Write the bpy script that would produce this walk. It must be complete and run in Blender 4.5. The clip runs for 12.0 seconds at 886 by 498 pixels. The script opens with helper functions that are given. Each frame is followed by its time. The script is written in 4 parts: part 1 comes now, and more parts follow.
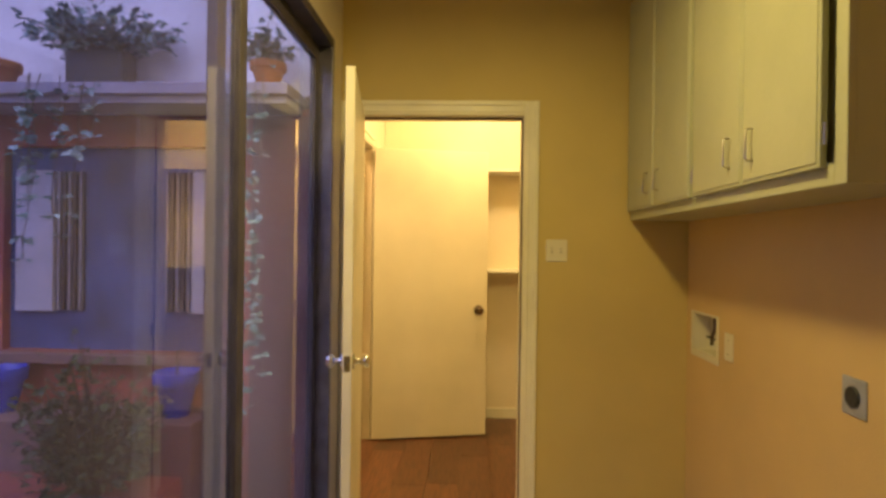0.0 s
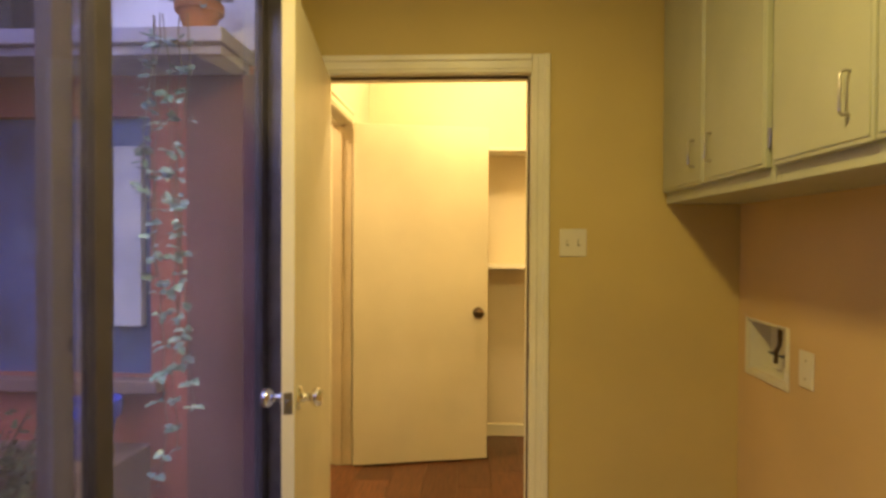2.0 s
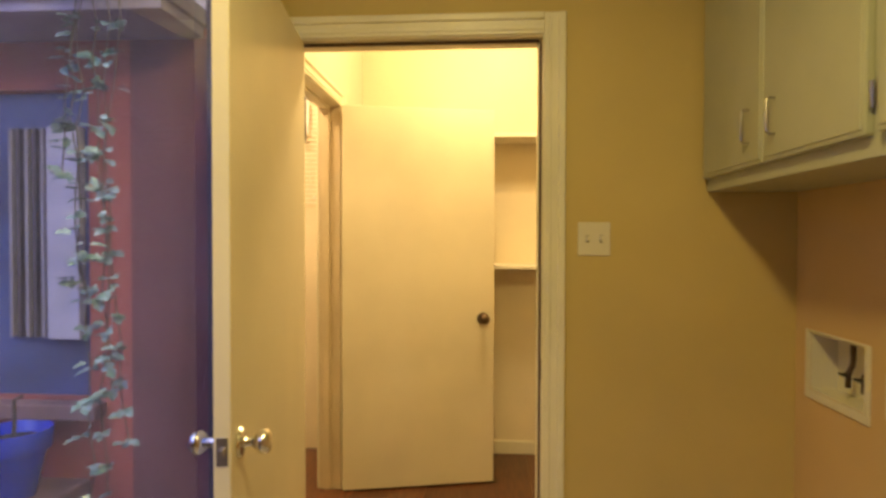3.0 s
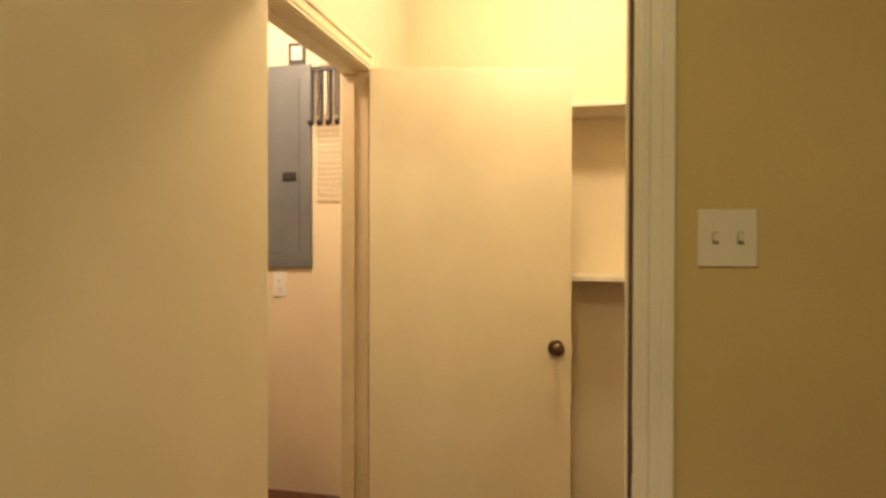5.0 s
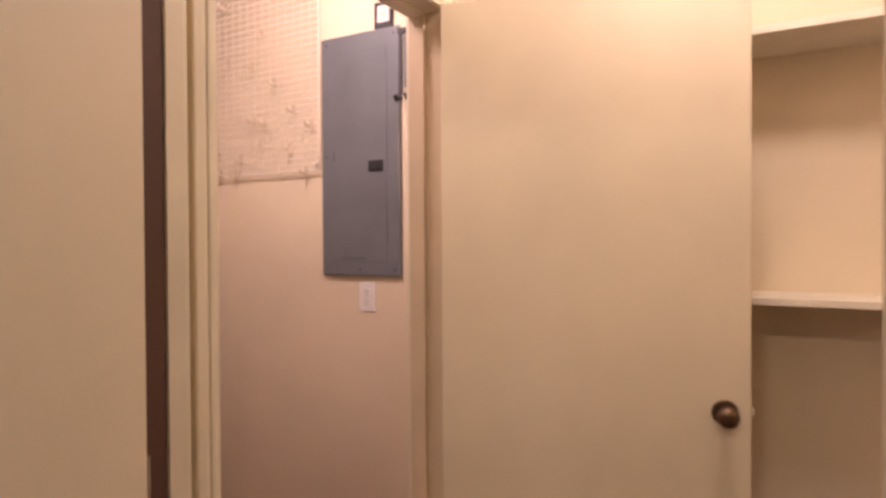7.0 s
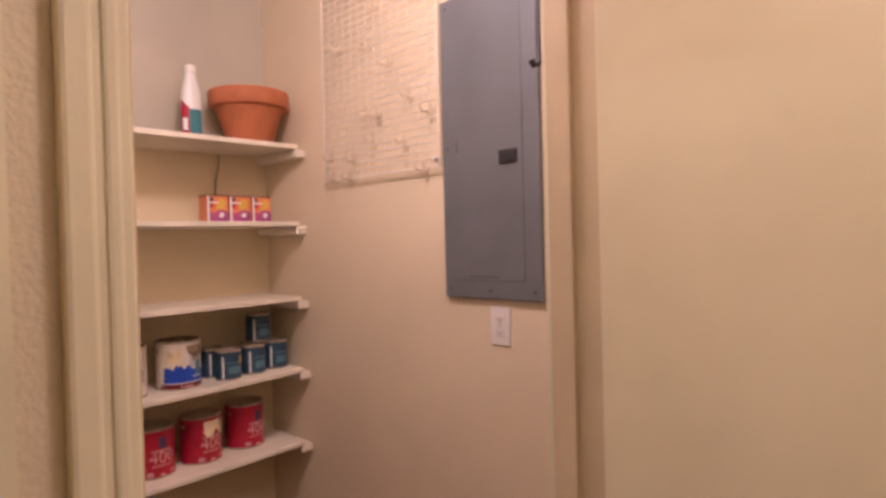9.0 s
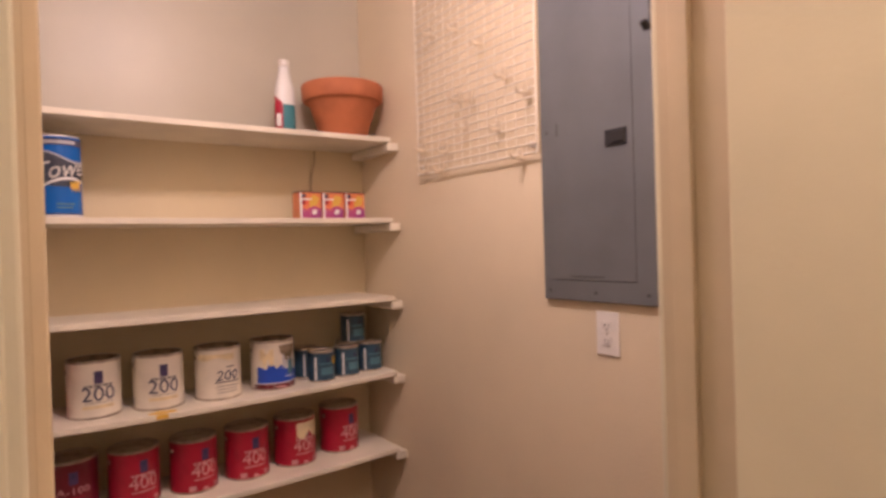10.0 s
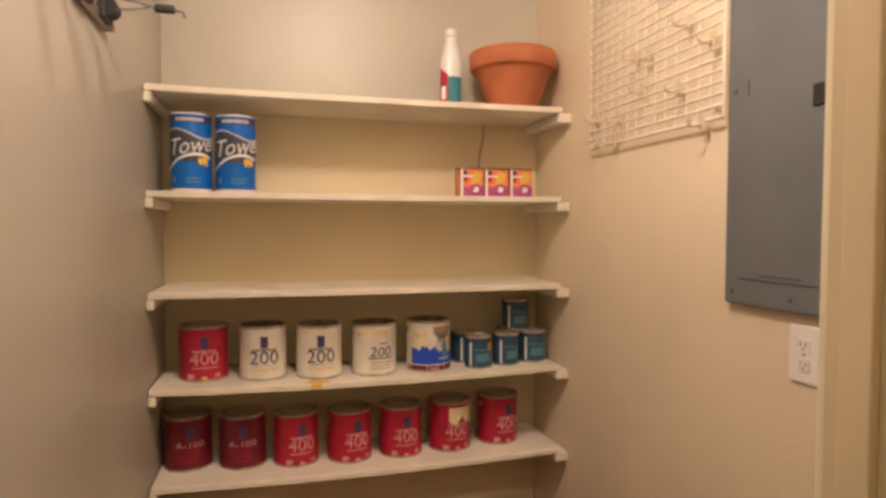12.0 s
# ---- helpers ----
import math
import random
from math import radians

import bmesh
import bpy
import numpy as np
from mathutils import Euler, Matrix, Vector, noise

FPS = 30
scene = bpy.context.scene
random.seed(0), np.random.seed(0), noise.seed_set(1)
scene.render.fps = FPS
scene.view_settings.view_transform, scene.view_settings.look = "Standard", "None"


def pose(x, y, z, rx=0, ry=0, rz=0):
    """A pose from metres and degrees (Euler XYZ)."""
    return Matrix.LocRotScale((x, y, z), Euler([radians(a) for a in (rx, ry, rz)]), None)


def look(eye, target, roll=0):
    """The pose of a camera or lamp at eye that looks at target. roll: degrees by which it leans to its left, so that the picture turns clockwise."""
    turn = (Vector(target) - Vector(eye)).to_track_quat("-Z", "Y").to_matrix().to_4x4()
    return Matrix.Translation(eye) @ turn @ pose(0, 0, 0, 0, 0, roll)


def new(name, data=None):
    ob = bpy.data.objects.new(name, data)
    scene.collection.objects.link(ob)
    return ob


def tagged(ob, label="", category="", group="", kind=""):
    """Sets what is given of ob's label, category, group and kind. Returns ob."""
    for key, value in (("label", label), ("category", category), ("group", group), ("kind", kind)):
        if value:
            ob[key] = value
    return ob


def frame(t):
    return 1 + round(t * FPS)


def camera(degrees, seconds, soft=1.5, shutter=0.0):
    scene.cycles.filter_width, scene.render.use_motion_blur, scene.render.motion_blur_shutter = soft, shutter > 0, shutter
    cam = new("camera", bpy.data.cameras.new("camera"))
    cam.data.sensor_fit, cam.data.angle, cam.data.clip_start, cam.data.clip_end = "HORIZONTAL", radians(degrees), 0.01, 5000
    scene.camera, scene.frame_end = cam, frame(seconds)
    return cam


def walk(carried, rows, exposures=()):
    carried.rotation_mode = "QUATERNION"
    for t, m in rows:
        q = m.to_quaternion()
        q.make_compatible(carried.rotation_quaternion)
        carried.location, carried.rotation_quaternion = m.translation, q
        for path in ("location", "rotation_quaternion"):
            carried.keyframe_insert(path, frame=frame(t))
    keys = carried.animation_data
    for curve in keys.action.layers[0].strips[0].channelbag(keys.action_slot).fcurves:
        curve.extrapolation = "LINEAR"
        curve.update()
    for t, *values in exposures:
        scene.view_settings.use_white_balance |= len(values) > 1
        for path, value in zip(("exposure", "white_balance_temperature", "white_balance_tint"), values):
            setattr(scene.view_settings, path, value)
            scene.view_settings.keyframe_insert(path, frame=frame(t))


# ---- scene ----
cam = camera(72.5, 12.0, soft=3.0, shutter=0.5)
PATH = [
    (0, (0.305, 0.106, 1.353), (0.217, 2.104, 1.350), 0.75),
    (0.5, (0.276, 0.227, 1.355), (0.217, 2.226, 1.346), 0.32),
    (1, (0.229, 0.375, 1.345), (0.212, 2.375, 1.339), -0.70),
    (1.5, (0.274, 0.547, 1.344), (0.230, 2.547, 1.331), -0.71),
    (2, (0.351, 0.751, 1.357), (0.247, 2.748, 1.327), 0.27),
    (2.5, (0.378, 0.936, 1.349), (0.251, 2.932, 1.319), 0.04),
    (3, (0.382, 1.162, 1.351), (0.245, 3.157, 1.314), 0.11),
    (5, (0.475, 1.970, 1.337), (0.028, 3.919, 1.317), 0.13),
    (5.5, (0.475, 2.161, 1.349), (-0.067, 4.086, 1.324), -0.18),
    (6, (0.495, 2.378, 1.349), (-0.186, 4.259, 1.328), 0.02),
    (6.5, (0.518, 2.605, 1.357), (-0.327, 4.417, 1.330), 0.58),
    (7, (0.495, 2.755, 1.357), (-0.476, 4.503, 1.331), -0.32),
    (9, (0.184, 3.302, 1.411), (-1.192, 4.753, 1.384), -1.45),
    (9.5, (0.137, 3.403, 1.409), (-1.370, 4.718, 1.388), -1.62),
    (10, (0.075, 3.496, 1.393), (-1.549, 4.663, 1.378), -1.69),
    (10.5, (0.044, 3.582, 1.406), (-1.695, 4.569, 1.364), -0.89),
    (11, (0.027, 3.701, 1.413), (-1.813, 4.483, 1.347), -1.04),
    (11.5, (0.004, 3.786, 1.404), (-1.901, 4.394, 1.333), 0.08),
    (12, (-0.009, 3.800, 1.402), (-1.939, 4.318, 1.325), 0.14),
]
EXPOSURES = [(0.0, 0.60, 7650, -1), (3.0, 0.54, 7250, 1), (5.0, 0.27, 6150, 10), (5.5, 0.15, 5800, 15), (7.0, 0.02, 5040, 39), (9.5, -0.08, 4980, 36), (12.0, 0.08, 5120, 16)]
walk(cam, [(t, look(eye, target, roll)) for t, eye, target, roll in PATH], EXPOSURES)

# ---- light: dusk sky, one warm ceiling lamp in each room ----
world = bpy.data.worlds.new("dusk")
scene.world = world
world.use_nodes = True
wn, wl = world.node_tree.nodes, world.node_tree.links
sky = wn.new("ShaderNodeTexSky")
sky.sky_type = 'NISHITA'
sky.sun_disc = False
sky.sun_elevation = radians(40)
sky.ozone_density = 6.0
sky.dust_density = 0.3
sky.sun_rotation = radians(200)
dusk = wn.new("ShaderNodeMix")
dusk.data_type, dusk.blend_type = 'RGBA', 'MULTIPLY'
dusk.inputs[0].default_value = 1.0
dusk.inputs[7].default_value = (1.06, 0.82, 1.42, 1)
wl.new(sky.outputs[0], dusk.inputs[6])
wl.new(dusk.outputs[2], wn["Background"].inputs[0])
wn["Background"].inputs[1].default_value = 0.15

sun = new("sun", bpy.data.lights.new("sun", 'SUN'))   # soft overcast daylight from behind
sun.data.energy, sun.data.angle, sun.data.color = 1.5, radians(70), (0.60, 0.60, 1.0)
sun.matrix_basis = look((-2.1, -0.8, 5.6), (-1.4, 2.6, 1.4))

LAMPS = {  # place, watts, colour
    "laundry": ((0.30, 1.60, 2.56), 19.5, (1.0, 0.80, 0.36)),
    "hall": ((0.45, 4.05, 2.56), 43.5, (1.0, 0.73, 0.41)),
    "pantry": ((-1.05, 4.05, 2.56), 63, (1.0, 0.70, 0.445)),
}


# ---- materials ----
def mat(name, color, rough=0.6, metal=0.0, var=0.06, scale=3.0, bump=0.0, bscale=60.0, spec=0.5, tint=None, island=0.0, objvar=0.0):
    m = bpy.data.materials.new(name)
    m.use_nodes = True
    n, l = m.node_tree.nodes, m.node_tree.links
    b = n["Principled BSDF"]
    b.inputs["Roughness"].default_value = rough
    b.inputs["Metallic"].default_value = metal
    b.inputs["Specular IOR Level"].default_value = spec
    tc = n.new("ShaderNodeTexCoord")
    big = n.new("ShaderNodeTexNoise")
    big.inputs["Scale"].default_value = scale
    big.inputs["Detail"].default_value = 6
    l.new(tc.outputs["Object"], big.inputs["Vector"])
    ramp = n.new("ShaderNodeValToRGB")
    c2 = tint or tuple(c * (1 - 2.2 * var) for c in color)
    ramp.color_ramp.elements[0].color = (*c2, 1)
    ramp.color_ramp.elements[1].color = (*tuple(min(1, c * (1 + var)) for c in color), 1)
    ramp.color_ramp.elements[0].position, ramp.color_ramp.elements[1].position = 0.3, 0.62
    l.new(big.outputs["Fac"], ramp.inputs[0])
    out = ramp.outputs[0]
    if island or objvar:
        if island:
            src = n.new("ShaderNodeNewGeometry").outputs["Random Per Island"]
        else:
            src = n.new("ShaderNodeObjectInfo").outputs["Random"]
        mr = n.new("ShaderNodeMapRange")
        mr.inputs[3].default_value, mr.inputs[4].default_value = 1 - (island or objvar), 1 + (island or objvar)
        l.new(src, mr.inputs[0])
        hsv = n.new("ShaderNodeHueSaturation")
        l.new(mr.outputs[0], hsv.inputs["Value"])
        l.new(out, hsv.inputs["Color"])
        out = hsv.outputs[0]
    l.new(out, b.inputs["Base Color"])
    if bump:
        fine = n.new("ShaderNodeTexNoise")
        fine.inputs["Scale"].default_value = bscale
        fine.inputs["Detail"].default_value = 4
        l.new(tc.outputs["Object"], fine.inputs["Vector"])
        bp = n.new("ShaderNodeBump")
        bp.inputs["Strength"].default_value = bump
        bp.inputs["Distance"].default_value = 0.004
        l.new(fine.outputs["Fac"], bp.inputs["Height"])
        l.new(bp.outputs[0], b.inputs["Normal"])
        rr = n.new("ShaderNodeMapRange")
        rr.inputs[3].default_value, rr.inputs[4].default_value = max(0.02, rough - 0.08), min(1, rough + 0.1)
        l.new(fine.outputs["Fac"], rr.inputs[0])
        l.new(rr.outputs[0], b.inputs["Roughness"])
    return m


def glow(name, color, strength):
    m = mat(name, (0.9, 0.88, 0.82), 0.4)
    b = m.node_tree.nodes["Principled BSDF"]
    b.inputs["Emission Color"].default_value = (*color, 1)
    b.inputs["Emission Strength"].default_value = strength
    return m


M_TAN = mat("tan_wall_paint", (0.56, 0.42, 0.155), 0.62, var=0.04, scale=1.6, bump=0.35, bscale=140)
M_CREAM = mat("cream_wall_paint", (0.70, 0.62, 0.47), 0.55, var=0.04, scale=1.4, bump=0.35, bscale=140)
# far wall's stronger light is put into this lighter cream
M_NORTH = mat("brightened_cream_paint", (0.785, 0.68, 0.48), 0.55, var=0.04, scale=1.4, bump=0.35, bscale=140)
M_SATIN = mat("dimmed_satin_paint", (0.535, 0.50, 0.395), 0.36, var=0.05, scale=1.4, bump=0.25, bscale=140)
M_CREAMY = mat("bounce_tinted_cream_paint", (0.76, 0.655, 0.42), 0.5, var=0.04, scale=1.4, bump=0.3, bscale=140)
M_CEIL = mat("ceiling_paint", (0.78, 0.74, 0.64), 0.8, var=0.03, bump=0.5, bscale=90)
M_TRIM = mat("cream_trim_paint", (0.76, 0.70, 0.52), 0.38, var=0.04, scale=4, bump=0.12, bscale=60)
M_DOOR = mat("cream_door_paint", (0.74, 0.66, 0.48), 0.42, var=0.035, scale=2.2, bump=0.12, bscale=80)
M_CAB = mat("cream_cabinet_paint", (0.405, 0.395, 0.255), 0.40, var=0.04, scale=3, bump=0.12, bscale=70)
M_SHELF = mat("white_shelf_paint", (0.80, 0.74, 0.60), 0.45, var=0.05, scale=5, bump=0.15, bscale=60)
M_PLASTIC = mat("ivory_plastic", (0.68, 0.62, 0.45), 0.35, var=0.02)
M_WHITEP = mat("white_plastic", (0.82, 0.79, 0.74), 0.35, var=0.02)
M_DARKSLOT = mat("dark_slot", (0.03, 0.025, 0.02), 0.6, var=0.02)
M_STEEL = mat("brushed_steel", (0.62, 0.60, 0.56), 0.22, 1.0, var=0.05, scale=20)
M_CHROME = mat("polished_chrome", (0.80, 0.78, 0.74), 0.10, 1.0, var=0.03, scale=20)
M_BRONZE = mat("aged_bronze", (0.13, 0.085, 0.05), 0.32, 0.9, var=0.12, scale=25)
M_WIRE = mat("pull_steel", (0.42, 0.38, 0.32), 0.3, 0.9, var=0.05)
M_FRAME = mat("dark_bronze_aluminium", (0.07, 0.06, 0.075), 0.5, 0.2, var=0.1, scale=9)
# slider jambs: bluish sky light put into a lighter copy of the frame metal
M_JAMB = mat("skylit_frame_aluminium", (0.17, 0.155, 0.19), 0.38, 0.5, var=0.12, scale=9)
M_PANEL = mat("grey_enamel_steel", (0.18, 0.193, 0.21), 0.36, 0.25, var=0.05, scale=5, bump=0.1, bscale=120)
M_PANELD = mat("grey_enamel_edge", (0.085, 0.092, 0.10), 0.4, 0.25, var=0.05)
M_GRIDW = mat("cream_coated_wire", (0.87, 0.81, 0.68), 0.4, var=0.04)
M_BLACK = mat("black_rubber", (0.025, 0.024, 0.026), 0.5, var=0.1)
M_GREYR = mat("grey_rubber_grip", (0.16, 0.16, 0.17), 0.6, var=0.08)
M_ALU = mat("brushed_aluminium_rail", (0.45, 0.42, 0.38), 0.35, 0.9, var=0.06, scale=20)
M_TIN = mat("tinplate", (0.50, 0.44, 0.35), 0.42, 0.75, var=0.15, scale=24, tint=(0.30, 0.25, 0.18))
M_PINKP = mat("faded_pink_print", (0.60, 0.31, 0.29), 0.5, var=0.12, scale=40)
M_INDIGO = mat("faded_indigo_print", (0.07, 0.05, 0.13), 0.5, var=0.1)
M_SWASH = mat("slate_wrap", (0.055, 0.065, 0.095), 0.25, var=0.15, scale=14)
M_LETTER = mat("off_white_print", (0.66, 0.64, 0.60), 0.35, var=0.08, scale=30)
M_GREYW = mat("pale_grey_print", (0.50, 0.50, 0.54), 0.4, var=0.06)
M_RED = mat("red_can_label", (0.37, 0.010, 0.030), 0.36, var=0.08, scale=14)
M_DKRED = mat("dark_red_can_label", (0.145, 0.009, 0.020), 0.36, var=0.08, scale=14)
M_WLAB = mat("white_can_label", (0.76, 0.70, 0.58), 0.4, var=0.05, scale=12)
M_BLUE = mat("blue_label", (0.02, 0.08, 0.55), 0.36, var=0.06, scale=10)
M_NAVY = mat("navy_print", (0.03, 0.035, 0.10), 0.4, var=0.05)
M_INKG = mat("grey_print", (0.16, 0.15, 0.16), 0.5, var=0.05)
M_PALE = mat("pale_print", (0.78, 0.60, 0.52), 0.45, var=0.05)
M_TEAL = mat("teal_label", (0.030, 0.075, 0.13), 0.38, var=0.1, scale=20)
M_TEALL = mat("teal_light_print", (0.085, 0.20, 0.26), 0.4, var=0.1)
M_YEL = mat("yellow_print", (0.75, 0.48, 0.05), 0.45, var=0.06)
M_DRIP = mat("dried_tan_paint", (0.42, 0.33, 0.20), 0.5, var=0.1, scale=30)
M_DRIPC = mat("dried_cream_paint", (0.74, 0.62, 0.36), 0.5, var=0.08, scale=30)
M_TOWELB = mat("blue_plastic_wrap", (0.010, 0.13, 0.54), 0.22, var=0.06, scale=8, bump=0.3, bscale=25)
M_TOWELD = mat("dark_blue_wrap", (0.012, 0.05, 0.22), 0.22, var=0.06, scale=8, bump=0.3, bscale=25)
M_TOWELG = mat("green_wrap", (0.05, 0.17, 0.16), 0.22, var=0.06, scale=8)
M_WPRINT = mat("white_print", (0.82, 0.82, 0.82), 0.35, var=0.03)
M_PAPER = mat("white_paper", (0.82, 0.80, 0.76), 0.8, var=0.03, bump=0.3, bscale=200)
M_TERRA = mat("terracotta", (0.50, 0.165, 0.055), 0.75, var=0.10, scale=7, bump=0.3, bscale=90)
M_BOXO = mat("orange_carton", (0.66, 0.13, 0.055), 0.35, var=0.12, scale=26, tint=(0.74, 0.34, 0.10))
M_BOXP = mat("purple_carton", (0.28, 0.05, 0.22), 0.35, var=0.15, scale=18, tint=(0.60, 0.12, 0.22))
M_BOXD = mat("dark_carton_lid", (0.05, 0.03, 0.05), 0.4, var=0.05)
M_LIQ = mat("teal_liquid", (0.06, 0.22, 0.27), 0.15, var=0.03)
M_BOTTLE = mat("translucent_bottle", (0.74, 0.74, 0.72), 0.25, var=0.03)
M_STUCCO = mat("red_stucco", (0.36, 0.09, 0.072), 0.9, var=0.12, scale=2.5, bump=0.8, bscale=70)
M_COPING = mat("pink_coping_stone", (0.21, 0.125, 0.12), 0.85, var=0.12, scale=5, bump=0.5, bscale=60)
M_LEDGE = mat("grey_ledge_paint", (0.36, 0.33, 0.42), 0.7, var=0.12, scale=4, bump=0.4)
M_SIDING = mat("pale_siding_paint", (0.84, 0.81, 0.84), 0.7, var=0.08, scale=2.0, bump=0.3)
M_ALCOVE = mat("blue_alcove_paint", (0.055, 0.095, 0.27), 0.75, var=0.25, scale=3, bump=0.4)
M_SHUT = mat("white_shutter_paint", (0.45, 0.45, 0.55), 0.6, var=0.08, scale=6, bump=0.3)
M_SLAT = mat("grey_slat_paint", (0.26, 0.25, 0.30), 0.6, var=0.1, scale=6)
M_COBALT = mat("cobalt_glaze", (0.018, 0.055, 0.62), 0.12, var=0.15, scale=9)
M_SOIL = mat("potting_soil", (0.035, 0.025, 0.02), 0.95, var=0.3, scale=40, bump=1.0, bscale=60)
M_LEAF = mat("ivy_leaf", (0.075, 0.145, 0.115), 0.26, var=0.2, scale=34, tint=(0.32, 0.42, 0.47), island=0.6)
M_SHRUB = mat("shrub_leaf", (0.05, 0.085, 0.035), 0.5, var=0.2, scale=10, island=0.4)
M_STEM = mat("vine_stem", (0.08, 0.06, 0.035), 0.8, var=0.15)
M_PATIO = mat("patio_paver", (0.20, 0.13, 0.12), 0.85, var=0.12, scale=5, bump=0.5, objvar=0.15)
M_GROUT = mat("patio_grout", (0.12, 0.10, 0.09), 0.95, var=0.15)
M_WOOD = mat("reddish_laminate_plank", (0.165, 0.055, 0.022), 0.32, var=0.0, objvar=0.35)
M_VINYL = mat("pale_vinyl", (0.40, 0.35, 0.28), 0.4, var=0.06, scale=4)
M_BULB = glow("lit_glass_shade", (1.0, 0.75, 0.42), 3.0)
M_STRIP = mat("brown_seal_gap_shade", (0.10, 0.05, 0.03), 0.7, var=0.1)
M_SLOT = mat("toggle_recess", (0.27, 0.24, 0.15), 0.6, var=0.03)
M_DREGS = mat("dried_paint_dregs", (0.25, 0.19, 0.12), 0.6, var=0.25, scale=25, bump=0.4)
# trim darkened for the pantry jambs: their shade is in the colour
M_JAMBP = mat("dimmed_trim_paint", (0.66, 0.545, 0.36), 0.42, var=0.05, scale=3, bump=0.12, bscale=60)
M_DULL = mat("dull_zinc_plate", (0.36, 0.37, 0.43), 0.45, 0.25, var=0.08, scale=14)
M_STUCCOD = mat("dimmed_red_stucco", (0.15, 0.052, 0.058), 0.9, var=0.14, scale=2.5, bump=0.8, bscale=70)
M_HOOK = mat("yellowed_hook_plastic", (0.66, 0.56, 0.39), 0.4, var=0.06, scale=20)
# the pantry side wall's shade is put into this darker cream
M_SOUTH = mat("shade_darkened_cream", (0.45, 0.415, 0.335), 0.38, var=0.05, scale=1.4, bump=0.25, bscale=140)
M_EAST = mat("peach_tan_wall_paint", (0.61, 0.415, 0.19), 0.62, var=0.04, scale=1.6, bump=0.35, bscale=140)
M_LCD = mat("pale_display", (0.70, 0.66, 0.62), 0.3, var=0.03)

# wood grain along the planks
_n, _l = M_WOOD.node_tree.nodes, M_WOOD.node_tree.links
_tc, _mp, _gr = _n.new("ShaderNodeTexCoord"), _n.new("ShaderNodeMapping"), _n.new("ShaderNodeTexNoise")
_mp.inputs["Scale"].default_value = (26, 2.2, 26)
_gr.inputs["Scale"].default_value, _gr.inputs["Detail"].default_value = 3.0, 8
_l.new(_tc.outputs["Object"], _mp.inputs[0])
_l.new(_mp.outputs[0], _gr.inputs["Vector"])
_rp = next(n for n in _n if n.type == "VALTORGB")
_rp.color_ramp.elements[0].color, _rp.color_ramp.elements[1].color = (0.060, 0.021, 0.010, 1), (0.15, 0.055, 0.024, 1)
_l.new(_gr.outputs["Fac"], _rp.inputs[0])

M_GLASS = bpy.data.materials.new("window_glass")
M_GLASS.use_nodes = True
_b = M_GLASS.node_tree.nodes["Principled BSDF"]
_b.inputs["Transmission Weight"].default_value = 1.0
_b.inputs["Roughness"].default_value = 0.0
_b.inputs["IOR"].default_value = 1.5
_b.inputs["Base Color"].default_value = (0.93, 0.95, 0.95, 1)
# hazy veil over the panes, added as a translucent film, thicker in patches
_n, _l = M_GLASS.node_tree.nodes, M_GLASS.node_tree.links
_du, _mx, _ns, _mr = _n.new("ShaderNodeBsdfTranslucent"), _n.new("ShaderNodeMixShader"), _n.new("ShaderNodeTexNoise"), _n.new("ShaderNodeMapRange")
_tc = _n.new("ShaderNodeTexCoord")
_du.inputs[0].default_value = (0.80, 0.78, 0.80, 1)
_ns.inputs["Scale"].default_value, _ns.inputs["Detail"].default_value = 2.2, 7
_mr.inputs[1].default_value, _mr.inputs[2].default_value, _mr.inputs[3].default_value, _mr.inputs[4].default_value = 0.3, 0.7, 0.016, 0.045
_l.new(_tc.outputs["Object"], _ns.inputs["Vector"])
_l.new(_ns.outputs["Fac"], _mr.inputs[0])
_l.new(_mr.outputs[0], _mx.inputs[0])
_l.new(_b.outputs[0], _mx.inputs[1])
_l.new(_du.outputs[0], _mx.inputs[2])
_l.new(_mx.outputs[0], next(k for k in _n if k.type == "OUTPUT_MATERIAL").inputs[0])


M_GLASSD = M_GLASS.copy()
M_GLASSD.name = "greyed_window_glass"
M_GLASSD.node_tree.nodes["Principled BSDF"].inputs["Base Color"].default_value = (0.60, 0.58, 0.65, 1)


# ---- mesh helpers ----
def finish(ob, bm, material, smooth=False):
    me = ob.data
    bmesh.ops.recalc_face_normals(bm, faces=bm.faces)
    bm.to_mesh(me)
    bm.free()
    for m in (material if isinstance(material, (list, tuple)) else [material]):
        me.materials.append(m)
    if smooth:
        for p in me.polygons:
            p.use_smooth = True
        me.set_sharp_from_angle(angle=radians(38))
    return ob


def part(name, bm, material, parent=None, label="", smooth=False):
    ob = new(name, bpy.data.meshes.new(name))
    finish(ob, bm, material, smooth)
    if parent is not None:
        ob.parent = parent
    if label:
        tagged(ob, label)
    return ob


def thing(name, label, category, at=(0, 0, 0), rz=0.0, group="", kind=""):
    ob = new(name)
    ob.empty_display_size = 0.05
    ob.matrix_basis = pose(*at, 0, 0, rz)
    return tagged(ob, label, category, group, kind)


